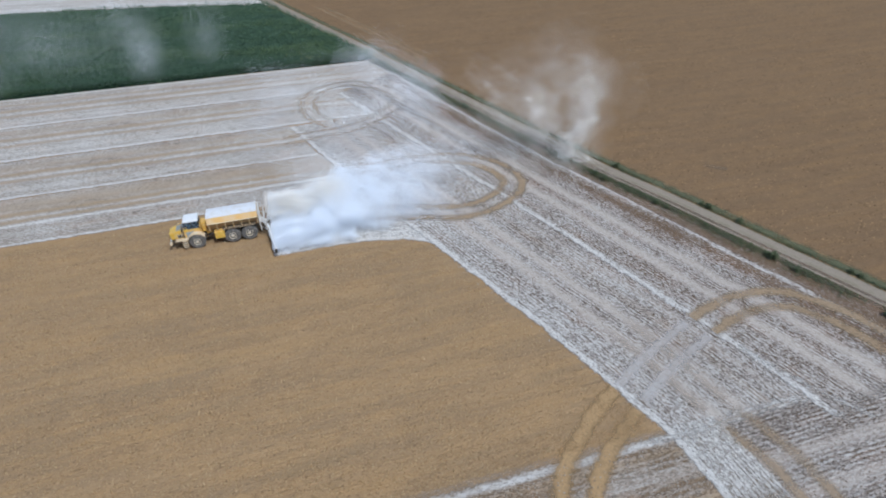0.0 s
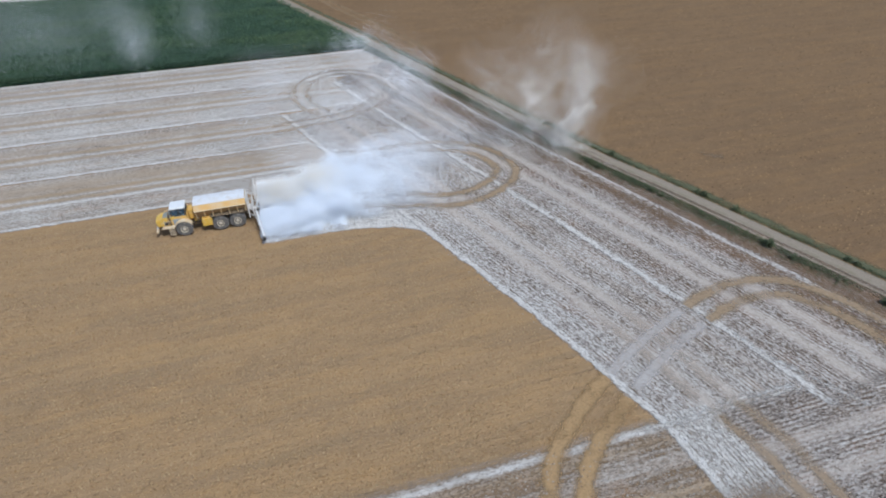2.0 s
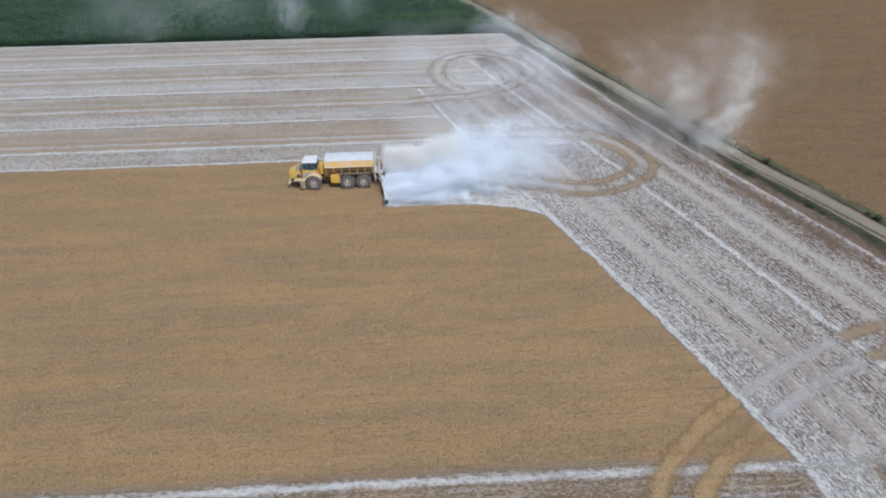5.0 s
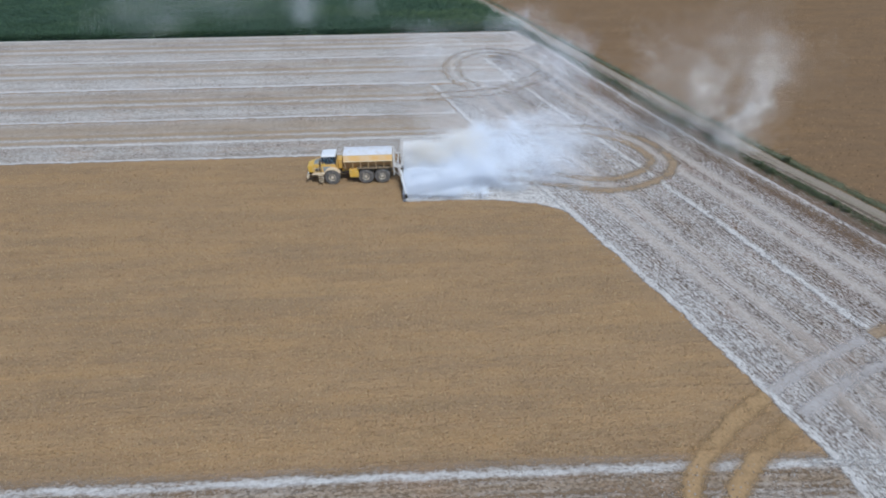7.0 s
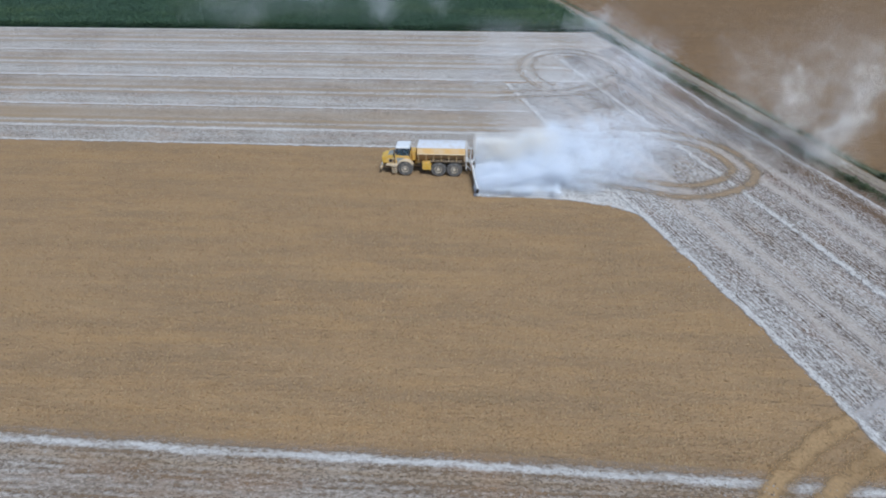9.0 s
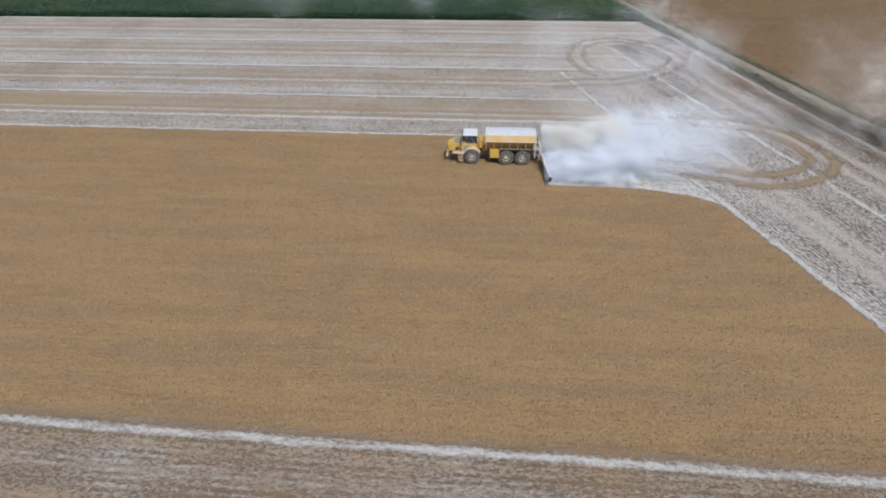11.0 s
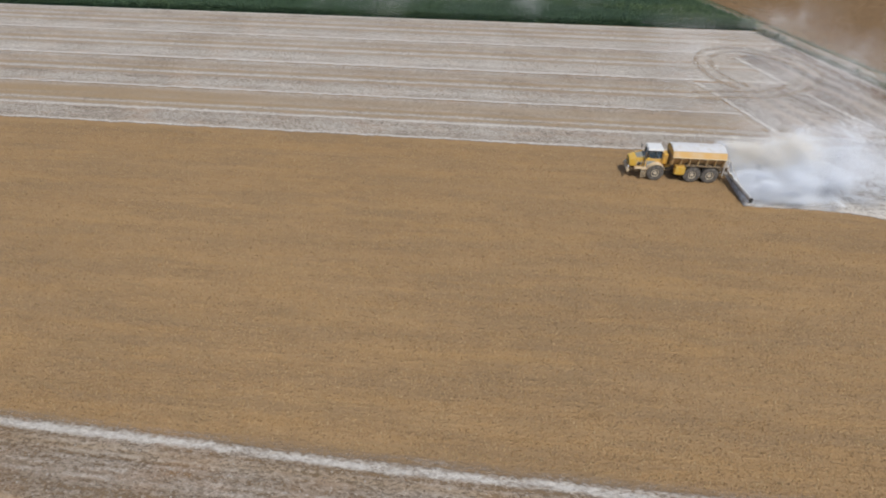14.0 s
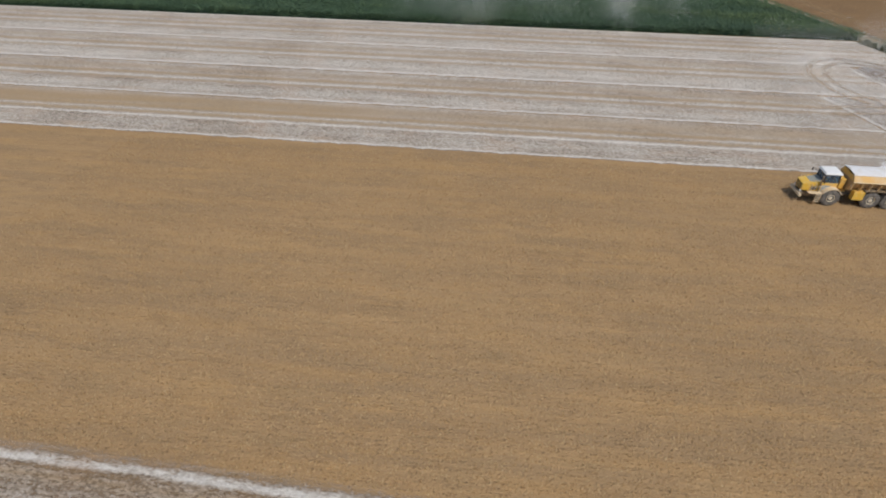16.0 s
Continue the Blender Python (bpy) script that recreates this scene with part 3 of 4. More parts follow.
tracks([(5.5, 72.0), (8, 71.4), (11, 70.9), (16, 71.3), (21.5, 70.2), (25.8, 66.6), (27.0, 61), (23.6, 57.3), (18.5, 55.8), (13.5, 57.4), (6, 59.3), (-2, 59.4)], "tan wheel loop where the spreader turned", M_TRACK_FAINT, 0.070, 1.25, 1.0)
tracks([(14.2, 174), (21.3, 149.5), (27.6, 126.2), (29.2, 119.5), (28.3, 114.5), (25.8, 112)], "pale wheel loop on brown tilled soil", M_TRACK_DRY, 0.0, 0.95, 0.60)

# ---- the far pale field beyond the crop ----
FARLIME = lime_material("lime_far", 0.75, [(6.0, 1.0, 0.2)], [(2.0, 0.8, 0.4), (9.5, 0.8, 0.4)], soil=ROWSOIL)
for i in range(8):
    y0 = 196 + i * 13
    ob = lime([(-330, y0 + 30), (-236, y0 + 20), (-140, y0 + 9.4), (-72, y0 + 2), (-40, y0 - 3), (1.0 - i * 4.1, y0 - 14)], [(-330, y0 + 43), (-236, y0 + 33), (-140, y0 + 22.4), (-72, y0 + 15), (-40, y0 + 10), (-3.2 - i * 4.1, y0 - 1)], 0.01 + 0.004 * (i % 2), FARLIME, "far pale strip of limed field")
# ---- small-part helpers ----
def part(name, bm, mat, parent, label=""):
    """One mesh object under a thing or a part."""
    bmesh.ops.recalc_face_normals(bm, faces=bm.faces)
    me = bpy.data.meshes.new(name)
    bm.to_mesh(me)
    bm.free()
    me.materials.append(mat)
    ob = new(name, me)
    ob.parent = parent
    return tagged(ob, label)


def block(size, at=(0, 0, 0), bevel=0.02, bm=None, turn=None):
    """A box with rounded edges; turn: degrees about x, y, z."""
    bm = bm or bmesh.new()
    m = pose(*at, *(turn or (0, 0, 0))) @ Matrix.Diagonal((*size, 1))
    vs = bmesh.ops.create_cube(bm, size=1, matrix=m)["verts"]
    if bevel:
        es = list({e for v in vs for e in v.link_edges})
        bmesh.ops.bevel(bm, geom=es, offset=min(bevel, min(size) * 0.4), segments=2, affect="EDGES", profile=0.5)
    return bm


def hull(points, bm=None, bevel=0.03):
    """A solid from its corner points."""
    bm = bm or bmesh.new()
    vs = [bm.verts.new(p) for p in points]
    r = bmesh.ops.convex_hull(bm, input=vs)
    bmesh.ops.dissolve_limit(bm, angle_limit=0.02, verts=bm.verts[:], edges=bm.edges[:])
    if bevel:
        bmesh.ops.bevel(bm, geom=bm.edges[:], offset=bevel, segments=2, affect="EDGES", profile=0.5)
    return bm


def rod(a, b, r, bm=None, n=10):
    """A round bar from a to b."""
    bm = bm or bmesh.new()
    a, b = Vector(a), Vector(b)
    m = Matrix.Translation((a + b) / 2) @ (b - a).to_track_quat("Z", "Y").to_matrix().to_4x4()
    bmesh.ops.create_cone(bm, cap_ends=True, segments=n, radius1=r, radius2=r, depth=(b - a).length, matrix=m)
    return bm


def lathe(profile, n=36, bm=None):
    """Turn a profile of (radius, y) round the y axis."""
    bm = bm or bmesh.new()
    rings = [[bm.verts.new((r * math.cos(2 * math.pi * i / n), y, r * math.sin(2 * math.pi * i / n))) for i in range(n)] for r, y in profile]
    for a, b in zip(rings, rings[1:]):
        for i in range(n):
            bm.faces.new((a[i], a[(i + 1) % n], b[(i + 1) % n], b[i]))
    bm.faces.new(rings[0])
    bm.faces.new(rings[-1])
    return bm


# ---- the spreader truck: x forward, y to its left, z up, origin under the front axle ----
R, TW = 0.90, 0.76


def make_wheel(truck, x, y):
    s = 1 if y > 0 else -1
    holder = part("wheel", rod((0, -0.30, 0), (0, 0.30, 0), 0.16), M_FRAME, truck)
    holder.matrix_basis = pose(x, y, R)
    h = TW / 2
    bm = lathe([(0.38, -h * 0.80), (0.46, -h * 0.98), (0.74, -h), (R - 0.07, -h * 0.86), (R - 0.035, -h * 0.55), (R - 0.03, 0), (R - 0.035, h * 0.55), (R - 0.07, h * 0.86), (0.74, h), (0.46, h * 0.98), (0.38, h * 0.80)])
    for i in range(22):
        for side in (-1, 1):
            a = 2 * math.pi * (i + 0.25 * side) / 22
            m = pose(0, 0, 0, 0, math.degrees(a), 0) @ pose(R - 0.04, side * h * 0.45, 0, 28 * side, 0, 0) @ Matrix.Diagonal((0.075, h * 0.95, 0.09, 1))
            bmesh.ops.create_cube(bm, size=1, matrix=m)
    part("tyre", bm, M_TYRE, holder, "dusty black lug tyre")
    o = s * h
    part("rim", lathe([(0.38, -o * 0.75), (0.40, o * 0.98), (0.36, o * 1.0), (0.31, o * 0.52), (0.21, o * 0.42), (0.18, o * 0.85), (0.10, o * 0.9)], 28), M_RIM, holder, "dusty cream wheel rim")
    for k in range(8):
        a = math.tau * k / 8
        part("wheel_nut", rod((0.26 * math.cos(a), o * 0.42, 0.26 * math.sin(a)), (0.26 * math.cos(a), o * 0.60, 0.26 * math.sin(a)), 0.03, n=6), M_BLACK, holder)


def make_truck():
    t = new("spreader_truck")
    WB1, WB2 = -3.85, -5.70
    for x in (0.0, WB1, WB2):
        for y in (-1.10, 1.10):
            make_wheel(t, x, y)
    # front frame and axle
    part("front_frame", block((4.3, 0.95, 0.42), (0.35, 0, 0.95), 0.05), M_FRAME, t)
    part("axle", rod((0, -0.9, R), (0, 0.9, R), 0.17), M_FRAME, t)
    part("axle", rod((WB1, -0.9, R), (WB1, 0.9, R), 0.17), M_FRAME, t)
    part("axle", rod((WB2, -0.9, R), (WB2, 0.9, R), 0.17), M_FRAME, t)
    # bonnet: engine cover tapering to the grille
    bonnet = part("bonnet", hull([(2.75, -0.72, 1.25), (2.75, 0.72, 1.25), (2.80, -0.66, 2.02), (2.80, 0.66, 2.02), (2.3, -0.72, 2.16), (2.3, 0.72, 2.16), (0.75, -0.86, 2.42), (0.75, 0.86, 2.42), (0.75, -0.86, 1.25), (0.75, 0.86, 1.25)], bevel=0.07), M_YELLOW2, t, "bright yellow bonnet")
    g = part("grille", block((0.05, 1.05, 0.62), (2.80, 0, 1.62), 0.02), M_BLACK, bonnet, "black slatted grille")
    for k in range(5):
        part("slat", block((0.05, 0.98, 0.035), (0.035, 0, -0.22 + k * 0.11), 0.01), M_YELLOW, g).matrix_basis = pose(2.80, 0, 1.62)
    part("bonnet_top", hull([(2.10, -0.60, 2.17), (2.10, 0.60, 2.17), (0.80, -0.78, 2.40), (0.80, 0.78, 2.40), (2.02, -0.55, 2.24), (2.02, 0.55, 2.24), (0.85, -0.72, 2.47), (0.85, 0.72, 2.47)], bevel=0.015), M_LID, bonnet, "dusty greenish-grey bonnet lid")
    for y in (-1, 1):
        # no hole is cut: a black plate stands for the bay's dark inside
        part("engine_bay_shade", block((0.85, 0.03, 0.42), (1.55, y * 0.80, 1.62), 0.03), M_BLACK, bonnet, "black panel standing for the shade inside the engine bay")
        for k in range(3):
            part("bay_strut", rod((1.98 - 0.42 * k, y * 0.83, 1.40), (1.90 - 0.42 * k, y * 0.84, 2.10), 0.035), M_CREAM, bonnet)
        part("head_light", lathe([(0.02, 0.0), (0.14, 0.0), (0.15, 0.05), (0.11, 0.09)], 18), M_WHITE, bonnet, "round head light").matrix_basis = pose(2.74, y * 0.66, 1.20, 0, 0, -90)
        part("hand_rail", rod((2.55, y * 0.62, 2.12), (0.85, y * 0.80, 2.62), 0.022), M_YELLOW, t)
    part("bumper", block((0.24, 2.30, 0.30), (2.84, 0, 0.86), 0.05), M_CREAM, t, "dusty cream front bumper")
    part("belly_plate", hull([(2.7, -0.7, 0.95), (2.7, 0.7, 0.95), (2.6, -0.6, 0.55), (2.6, 0.6, 0.55), (0.9, -0.6, 0.5), (0.9, 0.6, 0.5), (0.9, -0.7, 0.95), (0.9, 0.7, 0.95)]), M_FRAME, t)
    # mudguards, steps and platforms beside the bonnet
    for y in (-1, 1):
        bm = bmesh.new()
        arc = [math.radians(28 + 124 * k / 9) for k in range(10)]
        rings = [[bm.verts.new((q * math.cos(g), w, R + q * math.sin(g))) for q, w in ((0.98, y * 0.72), (0.98, y * 1.46), (1.04, y * 1.46), (1.04, y * 0.72))] for g in arc]
        for p, q in zip(rings, rings[1:]):
            for k in range(4):
                bm.faces.new((p[k], p[(k + 1) % 4], q[(k + 1) % 4], q[k]))
        bm.faces.new(rings[0])
        bm.faces.new(rings[-1])
        part("mudguard", bm, M_CREAM, t, "dusty cream front mudguard")
        part("platform", block((1.35, 0.55, 0.06), (1.55, y * 1.12, 1.30), 0.015), M_CREAM, t)
        lad = part("ladder", block((0.05, 0.05, 0.98), (1.02, y * 1.44, 0.86), 0.01), M_CREAM, t, "cream access ladder")
        part("ladder_side", block((0.05, 0.05, 0.98), (1.50, y * 1.44, 0.86), 0.01), M_CREAM, lad)
        for k in range(4):
            part("rung", block((0.48, 0.14, 0.035), (1.26, y * 1.42, 0.44 + 0.25 * k), 0.01), M_CREAM, lad)
        part("rail_post", rod((2.1, y * 1.34, 1.30), (2.1, y * 1.34, 2.05), 0.022), M_CREAM, t)
        part("guard_rail", rod((2.1, y * 1.34, 2.05), (0.95, y * 1.34, 2.15), 0.022), M_CREAM, t)
        mir = part("mirror_arm", rod((0.95, y * 0.80, 2.75), (1.25, y * 1.40, 2.85), 0.018), M_BLACK, t)
        part("mirror", block((0.06, 0.20, 0.36), (1.26, y * 1.42, 2.72), 0.02), M_BLACK, mir)
    # cab
    cab = part("cab", hull([(0.62, -0.82, 1.35), (0.62, 0.82, 1.35), (-0.88, -0.82, 1.35), (-0.88, 0.82, 1.35), (0.62, -0.82, 2.30), (0.62, 0.82, 2.30), (-0.88, -0.82, 2.30), (-0.88, 0.82, 2.30)], bevel=0.04), M_YELLOW, t, "yellow cab with white roof and dark windows")
    for x0, y0 in ((0.58, -0.78), (0.58, 0.78), (-0.86, -0.78), (-0.86, 0.78), (-0.2, -0.79), (-0.2, 0.79)):
        part("cab_pillar", hull([(x0 + dx, y0 + dy, z) if z < 3 else ((x0 + dx) * 0.93 - 0.01, (y0 + dy) * 0.95, z) for dx in (-0.05, 0.05) for dy in (-0.05, 0.05) for z in (2.28, 3.22)], bevel=0.012), M_BLACK, cab, "black window pillar")
    def pane(pts):
        c = [Vector(p) for p in pts]
        n = (c[1] - c[0]).cross(c[2] - c[0]).normalized() * 0.012
        part("window_pane", hull([p + n for p in c] + [p - n for p in c], bevel=0), M_GLASS, cab, "dark tinted cab window")
    pane([(0.585, -0.74, 2.30), (0.585, 0.74, 2.30), (0.535, 0.70, 3.2), (0.535, -0.70, 3.2)])
    pane([(-0.865, -0.74, 2.30), (-0.865, 0.74, 2.30), (-0.82, 0.70, 3.2), (-0.82, -0.70, 3.2)])
    for y in (-1, 1):
        pane([(0.54, y * 0.79, 1.95), (-0.16, y * 0.79, 1.95), (-0.16, y * 0.745, 3.2), (0.50, y * 0.745, 3.2)])
        pane([(-0.24, y * 0.79, 2.30), (-0.82, y * 0.79, 2.30), (-0.78, y * 0.745, 3.2), (-0.24, y * 0.745, 3.2)])
        d = part("cab_door", block((0.84, 0.045, 0.78), (0.18, y * 0.835, 1.62), 0.02), M_DOOR, cab, "dusty blue-grey lower cab door")
        part("door_handle", block((0.14, 0.03, 0.03), (-0.15, y * 0.87, 1.85), 0.01), M_BLACK, d)
    part("cab_roof", hull([(0.72, -0.86, 3.20), (0.72, 0.86, 3.20), (-0.98, -0.86, 3.20), (-0.98, 0.86, 3.20), (0.62, -0.76, 3.40), (0.62, 0.76, 3.40), (-0.9, -0.76, 3.42), (-0.9, 0.76, 3.42)], bevel=0.05), M_WHITE, cab, "white cab roof with dust on it")
    seat = part("seat", block((0.52, 0.52, 0.16), (-0.35, 0, 2.42), 0.05), M_BLACK, cab, "black driver seat, empty")
    part("backrest", block((0.14, 0.50, 0.62), (-0.60, 0, 2.78), 0.05, turn=(0, -8, 0)), M_BLACK, seat)
    part("steering_wheel", lathe([(0.17, -0.015), (0.20, 0.0), (0.17, 0.015), (0.15, 0.0)], 20), M_BLACK, cab).matrix_basis = pose(0.28, 0, 2.52, 90, 0, 0) @ pose(0, 0, 0, 0, 0, 25)
    cab.matrix_basis = pose(0.40, 0, 0)
    part("exhaust", rod((1.25, 0.98, 1.4), (1.25, 0.98, 3.05), 0.075), M_FRAME, t, "brown exhaust stack")
    # articulation, tank and tool box behind the cab
    part("rear_cab_guard", block((0.10, 1.7, 1.25), (-0.62, 0, 1.95), 0.03), M_YELLOW, t)
    part("hitch", rod((-1.75, 0, 0.65), (-1.75, 0, 1.75), 0.30, n=18), M_FRAME, t)
    part("hitch_arm", hull([(-1.1, -0.5, 0.8), (-1.1, 0.5, 0.8), (-1.1, -0.5, 1.5), (-1.1, 0.5, 1.5), (-1.9, -0.25, 0.9), (-1.9, 0.25, 0.9), (-1.9, -0.25, 1.4), (-1.9, 0.25, 1.4)]), M_YELLOW, t)
    for y in (-1, 1):
        part("steering_ram", rod((-1.05, y * 0.62, 1.12), (-2.3, y * 0.52, 1.12), 0.07), M_BLACK, t)
        box_ = part("tool_box", block((1.05, 0.62, 0.88), (-2.52, y * 1.14, 1.30), 0.04), M_YELLOW2, t, "bright yellow side tank")
        part("lid", block((1.0, 0.58, 0.05), (-2.52, y * 1.14, 1.77), 0.02), M_YELLOW, box_)
    part("hydraulic_tank", block((0.5, 1.2, 1.1), (-1.0, 0, 2.15), 0.06), M_YELLOW, t)
    part("hose", rod((-0.9, 0.25, 2.0), (-1.7, 0.35, 1.5), 0.04), M_BLACK, t)
    # rear chassis
    for y in (-0.48, 0.48):
        part("chassis_rail", block((5.9, 0.20, 0.40), (-4.75, y, 1.28), 0.03), M_FRAME, t)
    for x in (-2.2, -3.3, -4.77, -6.3, -7.5):
        part("cross_member", block((0.16, 0.9, 0.26), (x, 0, 1.28), 0.02), M_FRAME, t)
    for y in (-1, 1):
        part("bogie_beam", hull([(WB1 + 0.25, y * 0.62, R - 0.1), (WB2 - 0.25, y * 0.62, R - 0.1), (-4.5, y * 0.62, 1.25), (-5.05, y * 0.62, 1.25), (WB1 + 0.25, y * 0.72, R - 0.1), (WB2 - 0.25, y * 0.72, R - 0.1), (-4.5, y * 0.72, 1.25), (-5.05, y * 0.72, 1.25)], bevel=0.02), M_FRAME, t)
        part("rear_mudguard", block((3.7, 0.75, 0.05), (-4.78, y * 1.10, 1.92), 0.02), M_FRAME, t, "brown dusty mudguard over rear wheels")
    # hopper: upright top band over sloping sides
    X0, X1 = -1.45, -6.95
    hop = part("hopper", hull([(X0, -1.40, 2.86), (X0, 1.40, 2.86), (X0, -0.55, 1.50), (X0, 0.55, 1.50), (X1, -1.40, 2.86), (X1, 1.40, 2.86), (X1, -0.55, 1.50), (X1, 0.55, 1.50)], bevel=0.03), M_HOPPER, t, "yellow lime hopper with sloping ribbed sides")
    for y in (-1, 1):
        part("hopper_side", hull([(x, y * w, z) for x in (X0, X1) for w, z in ((1.40, 2.86), (1.46, 2.86), (1.08, 3.40), (1.02, 3.40))], bevel=0.012), M_SIDE, hop, "lime-dusted yellow upper side panel")
        part("top_rail", block((X0 - X1 + 0.1, 0.10, 0.08), ((X0 + X1) / 2, y * 1.05, 3.41), 0.02), M_CREAM, hop)
        part("lower_rail", block((X0 - X1 + 0.05, 0.10, 0.09), ((X0 + X1) / 2, y * 1.46, 2.85), 0.02), M_CREAM, hop)
        n = 7
        for k in range(n):
            x = X0 - 0.12 - k * (X0 - X1 - 0.24) / (n - 1)
            part("rib", hull([(x - 0.05, y * 1.46, 2.84), (x + 0.05, y * 1.46, 2.84), (x - 0.05, y * 1.36, 2.84), (x + 0.05, y * 1.36, 2.84), (x - 0.05, y * 1.30, 1.92), (x + 0.05, y * 1.30, 1.92), (x - 0.05, y * 0.60, 1.58), (x + 0.05, y * 0.60, 1.58)], bevel=0.012), M_RIB, hop, "cream steel rib")
    for x, m in ((X0 - 0.03, M_YELLOW), (X1 + 0.03, M_CREAM)):
        part("end_panel", hull([(x - 0.03, -1.02, 3.40), (x + 0.03, -1.02, 3.40), (x - 0.03, 1.02, 3.40), (x + 0.03, 1.02, 3.40), (x - 0.03, -1.40, 2.86), (x + 0.03, -1.40, 2.86), (x - 0.03, 1.40, 2.86), (x + 0.03, 1.40, 2.86)], bevel=0.01), m, hop)
    bm = bmesh.new()
    layers = []
    for low in (0.0, 0.05):
        layers.append([[bm.verts.new((X0 - i * (X0 - X1) / 22, -1.08 + 2.16 * j / 12, 3.47 - low + 0.13 * math.sin(math.pi * j / 12) + 0.02 * noise.noise((i * 0.5, j * 0.6, 3)))) for j in range(13)] for i in range(23)])
    for g in layers:
        for p, q in zip(g, g[1:]):
            for j in range(12):
                bm.faces.new((p[j], p[j + 1], q[j + 1], q[j]))
    a, b = layers
    rim = [(0, j) for j in range(13)] + [(i, 12) for i in range(1, 23)] + [(22, j) for j in range(11, -1, -1)] + [(i, 0) for i in range(21, 0, -1)]
    for (i0, j0), (i1, j1) in zip(rim, rim[1:] + rim[:1]):
        bm.faces.new((a[i0][j0], a[i1][j1], b[i1][j1], b[i0][j0]))
    part("cover", bm, M_TARP, hop, "white tarpaulin cover, slightly arched and dusty")
    # rear gear, conveyor tower and booms
    rear = part("rear_frame", block((0.12, 2.5, 0.14), (-7.07, 0, 3.2), 0.02), M_PALE, t, "pale lime-dusted rear tower frame")
    for y in (-1.15, -0.45, 0.45, 1.15):
        part("tower_post", block((0.11, 0.11, 2.5), (-7.07, y, 2.05), 0.015), M_PALE, rear)
        part("tower_post", block((0.09, 0.09, 1.9), (-7.57, y, 1.65), 0.015), M_PALE, rear)
    for z in (0.95, 1.7, 2.45):
        part("tower_beam", block((0.10, 2.4, 0.10), (-7.57, 0, z), 0.015), M_PALE, rear)
        for y in (-1.15, 1.15):
            part("tower_brace", rod((-7.07, y, z + 0.4), (-7.57, y, z), 0.04), M_PALE, rear)
    part("discharge_chute", hull([(-6.92, -0.5, 1.75), (-6.92, 0.5, 1.75), (-6.92, -0.5, 1.2), (-6.92, 0.5, 1.2), (-7.82, -0.4, 1.35), (-7.82, 0.4, 1.35), (-7.82, -0.4, 0.85), (-7.82, 0.4, 0.85)]), M_PALE, rear)
    for y in (-1, 1):
        boom = part("boom", rod((-7.82, y * 0.5, 1.02), (-8.44, y * 6.05, 0.98), 0.14, n=20), M_PALE, t, "white lime-coated auger boom")
        part("boom_top", block((0.16, 5.5, 0.06), (-8.13, y * 3.28, 1.14), 0.02, turn=(0, 0, y * 6.3)), M_WHITE, boom)
        part("end_cap", block((0.30, 0.10, 0.50), (-8.45, y * 6.08, 0.86), 0.03), M_BLACK, boom, "dark boom end plate")
        for k in range(11):
            yy = y * (0.72 + k * 0.5)
            xx = -7.82 - 0.62 * (abs(yy) - 0.5) / 5.55
            part("curtain", block((0.03, 0.485, 0.36), (xx - 0.10, yy, 0.74), 0.008, turn=(0, 3.0 * math.sin(k * 2.1), 0)), M_RUBBER, boom, "short lime-coated rubber skirt")
        part("boom_stay", rod((-7.57, y * 1.1, 2.45), (-8.02, y * 3.9, 1.22), 0.035), M_PALE, boom)
        part("fold_ram", rod((-7.42, y * 0.7, 1.45), (-7.90, y * 2.0, 1.15), 0.055), M_FRAME, boom)
        part("tail_light", block((0.05, 0.24, 0.12), (-7.64, y * 1.0, 1.25), 0.015), plain("red_lens", (0.45, 0.02, 0.015), 0.3, dirty=0.2) if y < 0 else bpy.data.materials["red_lens"], rear, "red tail light")
    return tagged(t, "dusty yellow six-wheeled lime spreader truck on stubble", "truck")


truck = make_truck()
truck.matrix_basis = pose(-12.6, 59.35, 0.0, 0, 0, 180.3)

# ---- a post at the far edge of the crop ----
def make_post(x, y):
    t = new("marker_post")
    part("post", rod((0, 0, 0.9), (0, 0, 3.1), 0.10), M_BLACK, t, "dark upright post")
    part("post_foot", rod((0, 0, 0), (0, 0, 0.92), 0.12), M_WHITE, t, "white-painted foot")
    part("cap", rod((0, 0, 3.1), (0, 0, 3.18), 0.13), M_BLACK, t)
    t.matrix_basis = pose(x, y, 0)
    return tagged(t, "dark post with a white foot beside the far crop edge", "post")


make_post(-17.6, 189.2)

# ---- loose crumbs and straw ----
rng = np.random.default_rng(4)


def crumbs(name, xy, size, mat, z=0.0, flat=0.6):
    """Irregular small pyramids, thousands in one mesh."""
    n = len(xy)
    s = size * rng.uniform(0.5, 1.5, n)
    a = rng.uniform(0, math.tau, n)
    V = np.zeros((n, 4, 3))
    for k in range(3):
        r = s * rng.uniform(0.5, 1.1, n)
        V[:, k, 0] = xy[:, 0] + r * np.cos(a + k * 2.1)
        V[:, k, 1] = xy[:, 1] + r * np.sin(a + k * 2.1)
        V[:, k, 2] = z - 0.01
    V[:, 3, 0] = xy[:, 0] + s * rng.uniform(-0.4, 0.4, n)
    V[:, 3, 1] = xy[:, 1] + s * rng.uniform(-0.4, 0.4, n)
    V[:, 3, 2] = z + s * flat * rng.uniform(0.6, 1.8, n)
    F = (np.arange(n)[:, None, None] * 4 + np.array([[0, 1, 3], [1, 2, 3], [2, 0, 3]])[None]).reshape(-1, 3)
    return mesh_from(name, V.reshape(-1, 3), F, mat)


